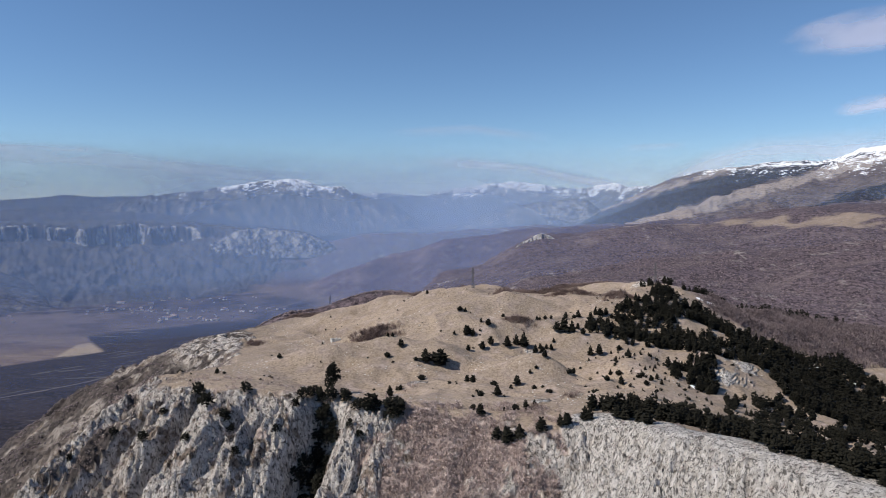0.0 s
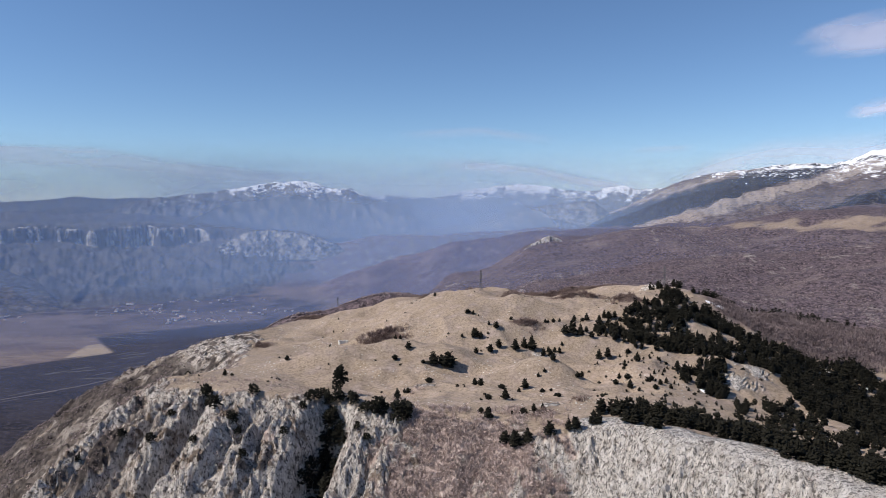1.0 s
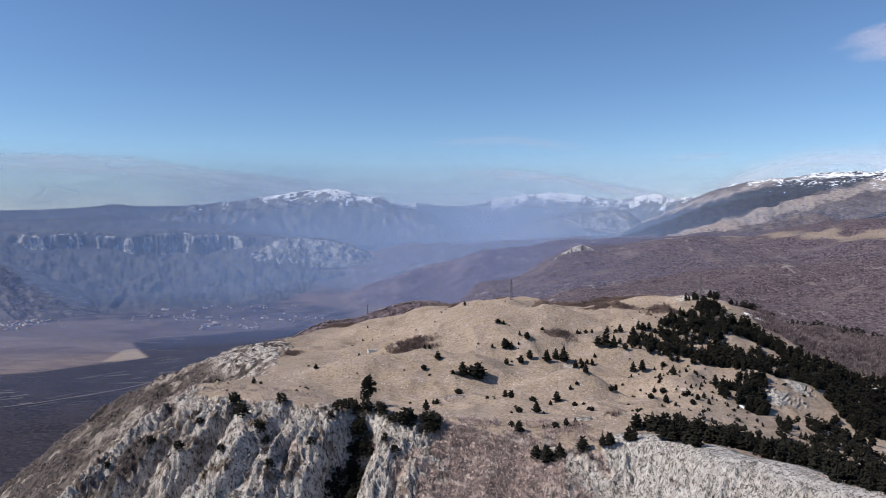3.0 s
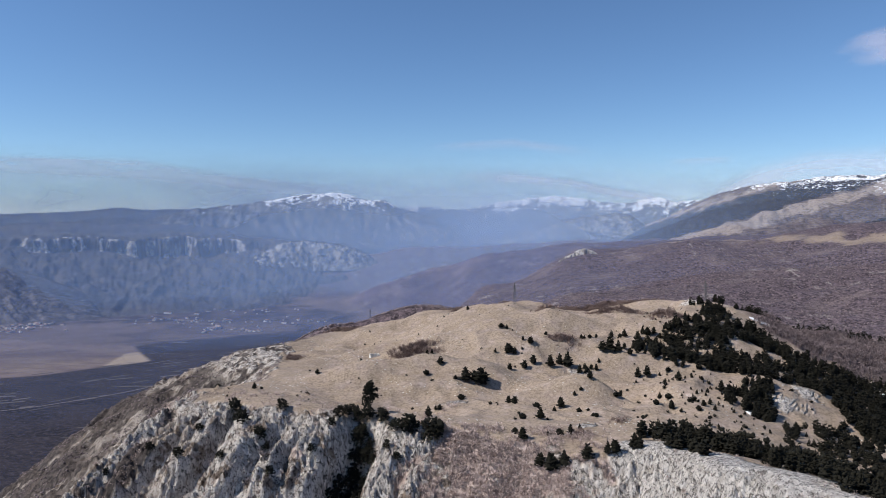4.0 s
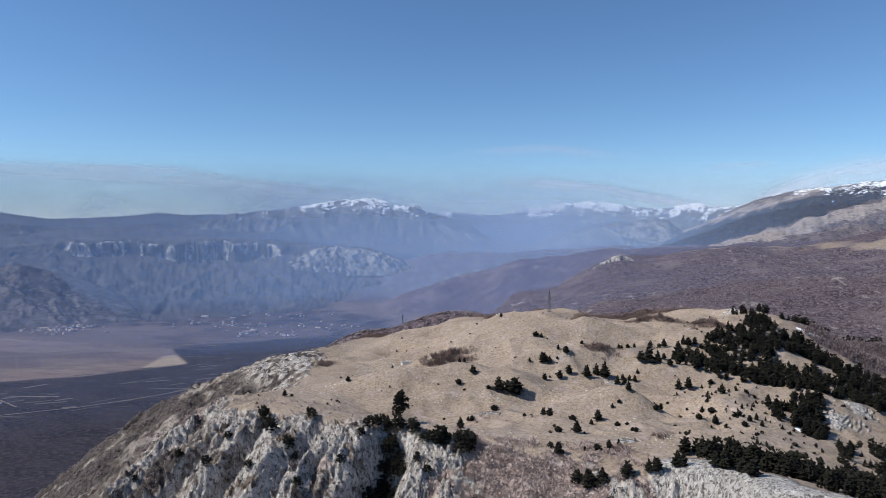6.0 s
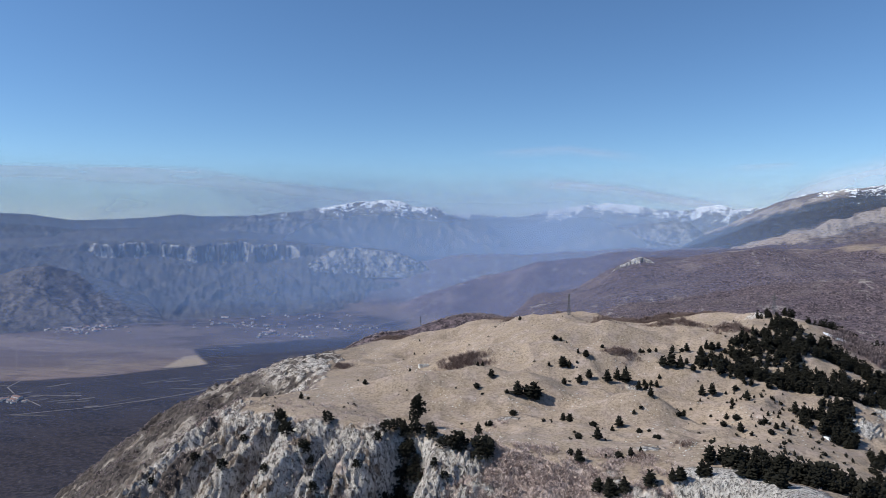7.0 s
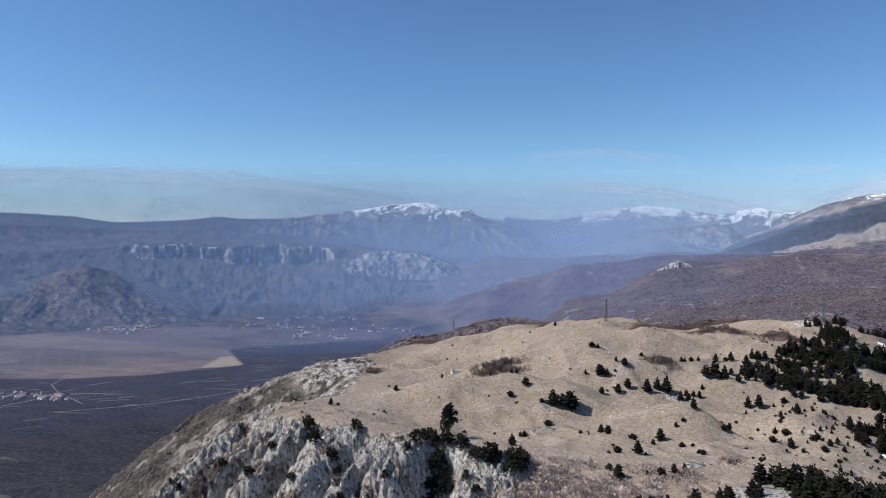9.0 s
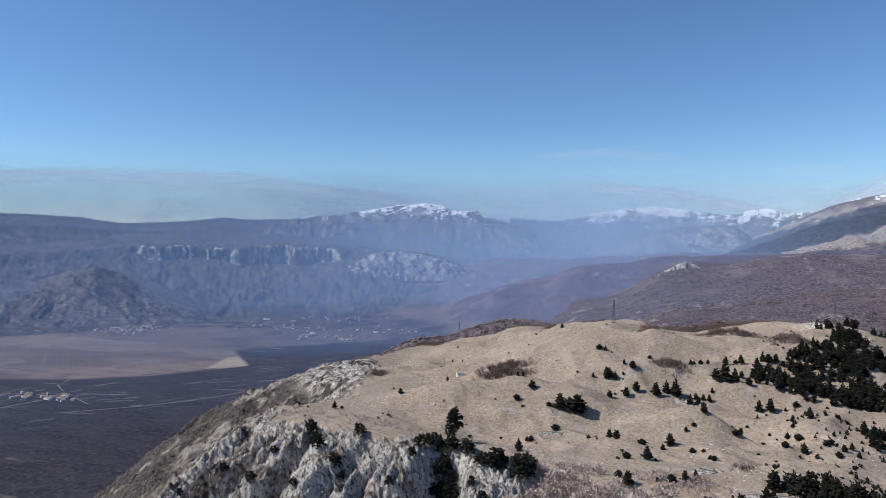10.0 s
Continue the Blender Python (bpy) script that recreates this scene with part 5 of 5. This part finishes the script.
def lane(points, width, name="road", label="pale gravel road across the valley floor", material=GRAVEL):
    """A road ribbon laid along plan points, with its own thickness."""
    bm = bmesh.new()
    pts = [Vector(p) for p in points]
    path = []
    for a, b in zip(pts, pts[1:]):
        steps = max(2, int((b - a).length / 30))
        path += [a.lerp(b, k / steps) for k in range(steps)]
    path.append(pts[-1])
    rows = []
    for k, p in enumerate(path):
        d = (path[min(k + 1, len(path) - 1)] - path[max(k - 1, 0)]).normalized()
        s = Vector((-d.y, d.x)) * width / 2
        z = ground_z(p.x, p.y)
        rows.append([bm.verts.new((p.x + s.x * u, p.y + s.y * u, z + h)) for u, h in ((-1, -0.6), (-1, 0.45), (1, 0.45), (1, -0.6))])
    for a, b in zip(rows, rows[1:]):
        for k in range(3):
            bm.faces.new((a[k], a[k + 1], b[k + 1], b[k]))
    me = bpy.data.meshes.new(name)
    bm.to_mesh(me)
    bm.free()
    me.materials.append(material)
    return tagged(new(name, me), label, "road", kind="structure")


lane([(-1914, 2153), (-1647, 2093), (-1395, 2077), (-1149, 2068), (-880, 2210), (-700, 2330)], 4)
lane([(-2100, 1740), (-1778, 1801), (-1501, 1866), (-1298, 1947), (-1121, 2018)], 4.5)
lane([(-1960, 2330), (-1914, 2153), (-1652, 1842), (-1458, 1612)], 3)
lane([(-1990, 2330), (-1820, 2290), (-1700, 2190), (-1647, 2093)], 3.5)
for ends in ([(-1791, 1925), (-1530, 1611)], [(-1503, 1854), (-1302, 1618)], [(-1768, 2066), (-1390, 1629)], [(-1390, 2071), (-1073, 1724)], [(-1449, 1887), (-1255, 1656)], [(-1230, 2060), (-1020, 1840)]):
    lane(ends, 2.2, "field_track", "narrow earth track between ploughed fields", EARTH)
lane([(-1100, 1290), (-959, 1374), (-875, 1450), (-828, 1497), (-700, 1640)], 3)
lane([(-1500, 1180), (-1270, 1293), (-1219, 1387), (-1156, 1442), (-1065, 1451)], 4)
lane([(-1340, 1620), (-1304, 1498), (-1234, 1440), (-1100, 1359)], 3)
lane([(-1800, 2330), (-1560, 2480), (-1250, 2560), (-900, 2380), (-640, 2420)], 5)
lane([(-640, 2420), (-560, 2600), (-430, 2760), (-330, 2900)], 4, label="pale road climbing the far valley slope")


def parcels():
    """Small mown and ploughed strips among the valley scrub."""
    g = random.Random(12)
    V, F = [], []
    for cx, cy, sx, sy, count in ((-1250, 1420, 330, 60, 24), (-1500, 1250, 400, 90, 14), (-900, 1700, 250, 160, 26), (-1000, 2500, 420, 220, 230), (-1300, 1400, 260, 60, 40), (-1900, 2450, 300, 60, 30), (-700, 1900, 120, 160, 24)):
        for k in range(count):
            x, y = cx + g.gauss(0, sx * 0.6), cy + g.gauss(0, sy * 0.6)
            a, lx, ly = g.uniform(0.35, 0.95), g.uniform(6, 34), g.uniform(1.6, 5)
            if math.hypot(x, y) > 2900:
                continue
            i = len(V)
            for ux, uy in ((-1, -1), (1, -1), (1, 1), (-1, 1)):
                px, py = x + math.cos(a) * ux * lx - math.sin(a) * uy * ly, y + math.sin(a) * ux * lx + math.cos(a) * uy * ly
                V.append((px, py, 0.0))
            F.append((i, i + 1, i + 2, i + 3))
    P = np.array(V)
    z = relief(P[:, 0], P[:, 1])[0]
    flat = z.reshape(-1, 4).max(1) < 30
    V = [(p[0], p[1], h + 0.5) for p, h in zip(V, z)]
    F = [q for q, ok in zip(F, flat) if ok]
    n = Nodes("mown_parcels")
    mat = n.done(n.mix(random_tint(n), (0.045, 0.039, 0.040), (0.13, 0.112, 0.107)), 0.95)
    ob = new("small_fields", mesh_from("small_fields", V, F, mat))
    return tagged(ob, "narrow pale mown strips among valley scrub", "fields", kind="stuff")


parcels()


def stones():
    """Loose limestone about the meadow."""
    ico = bmesh.new()
    bmesh.ops.create_icosphere(ico, subdivisions=1, radius=1)
    base = np.array([v.co[:] for v in ico.verts])
    faces = np.array([[v.index for v in f.verts] for f in ico.faces], np.int32)
    ico.free()
    g = np.random.RandomState(14)
    shapes = [(base * (0.75 + 0.5 * g.rand(len(base), 1)) * (1, 0.8, 0.55), faces) for _ in range(4)]
    n = Nodes("loose_limestone")
    mat = n.done(n.mix(random_tint(n), (0.34, 0.32, 0.29), (0.62, 0.60, 0.56)), 0.9)
    keep = lambda x, y: (relief(x, y)[1] < 0.3) * sstep(0.0, 0.6, fbm(x / 40, y / 40, 3, 97)) * (rim_field(x, y)[0] < -3)
    stuff_mesh("loose_stones", scatter(11000, (-160, 330, 265, 640), keep, 15), shapes, mat, rng, "loose pale limestone scattered over the dry meadow", "stones", 0.18, 0.6, (0.9, 1.4), 0.05)


stones()
LOW = [arrays(crown(random.Random(80 + i), 4, 6, 0.0, BUSHY)) for i in range(3)]
open_ground = lambda x, y: (rim_field(x, y)[0] < -6) * (0.25 + 0.75 * sstep(40, 120, x)) * sstep(-0.3, 0.4, fbm(x / 35, y / 35, 3, 98)) * (1 - inside(FOREST, x, y))
stuff_mesh("dwarf_junipers", scatter(1500, (-150, 300, 285, 600), open_ground, 16), LOW, NEEDLES, rng, "tiny dark juniper cushions dotted over the meadow", "bushes", 0.5, 1.5, (1.0, 1.6), 0.1)
flank_keep = lambda x, y: (rim_field(x, y)[0] > 6) * (1 - 0.7 * relief(x, y)[1]) * sstep(-0.4, 0.2, fbm(x / 25, y / 25, 3, 99))
stuff_mesh("flank_scrub", scatter(24000, (-420, -130, 330, 800), flank_keep, 17), CLUMPS, WOODS, rng, "dark brown leafless scrub on the steep flank", "shrubs", 0.5, 1.2, (0.9, 1.5))


def snow_patch(x, y, rx, ry, seed):
    """A last drift of old snow."""
    g = random.Random(seed)
    bm = bmesh.new()
    rings = []
    for r, h in ((1.0, 0.02), (0.7, 0.35), (0.35, 0.55)):
        ring = []
        for k in range(14):
            a = 2 * math.pi * k / 14
            w = r * (1 + 0.25 * vnoise(np.array([math.cos(a) * 1.4 + seed]), np.array([math.sin(a) * 1.4]), seed)[0])
            px, py = x + rx * w * math.cos(a), y + ry * w * math.sin(a)
            ring.append(bm.verts.new((px, py, ground_z(px, py) + h - 0.05)))
        rings.append(ring)
    for a, b in zip(rings, rings[1:]):
        for k in range(14):
            bm.faces.new((a[k], a[(k + 1) % 14], b[(k + 1) % 14], b[k]))
    bm.faces.new(rings[-1])
    me = bpy.data.meshes.new("snow_patch")
    bm.to_mesh(me)
    bm.free()
    me.materials.append(SNOW)
    return tagged(new("snow_patch", me), "small melting drift of old white snow", "snow", "snow drifts on the hill")


def snow_material():
    n = Nodes("old_snow")
    n.bump(n.noise(0.6, 3), 0.4, 0.1)
    return n.done(n.mix(n.noise(1.5, 3), (0.72, 0.73, 0.76), (0.85, 0.86, 0.88)), 0.7)


SNOW = snow_material()
for i, (x, y, rx, ry) in enumerate(((150, 368, 2.2, 3.5), (212, 424, 3.0, 3.0), (232, 560, 5, 5), (238, 556, 3, 3), (300, 492, 5, 4), (318, 478, 3, 3), (285, 470, 4, 3))):
    snow_patch(x, y, rx, ry, i)
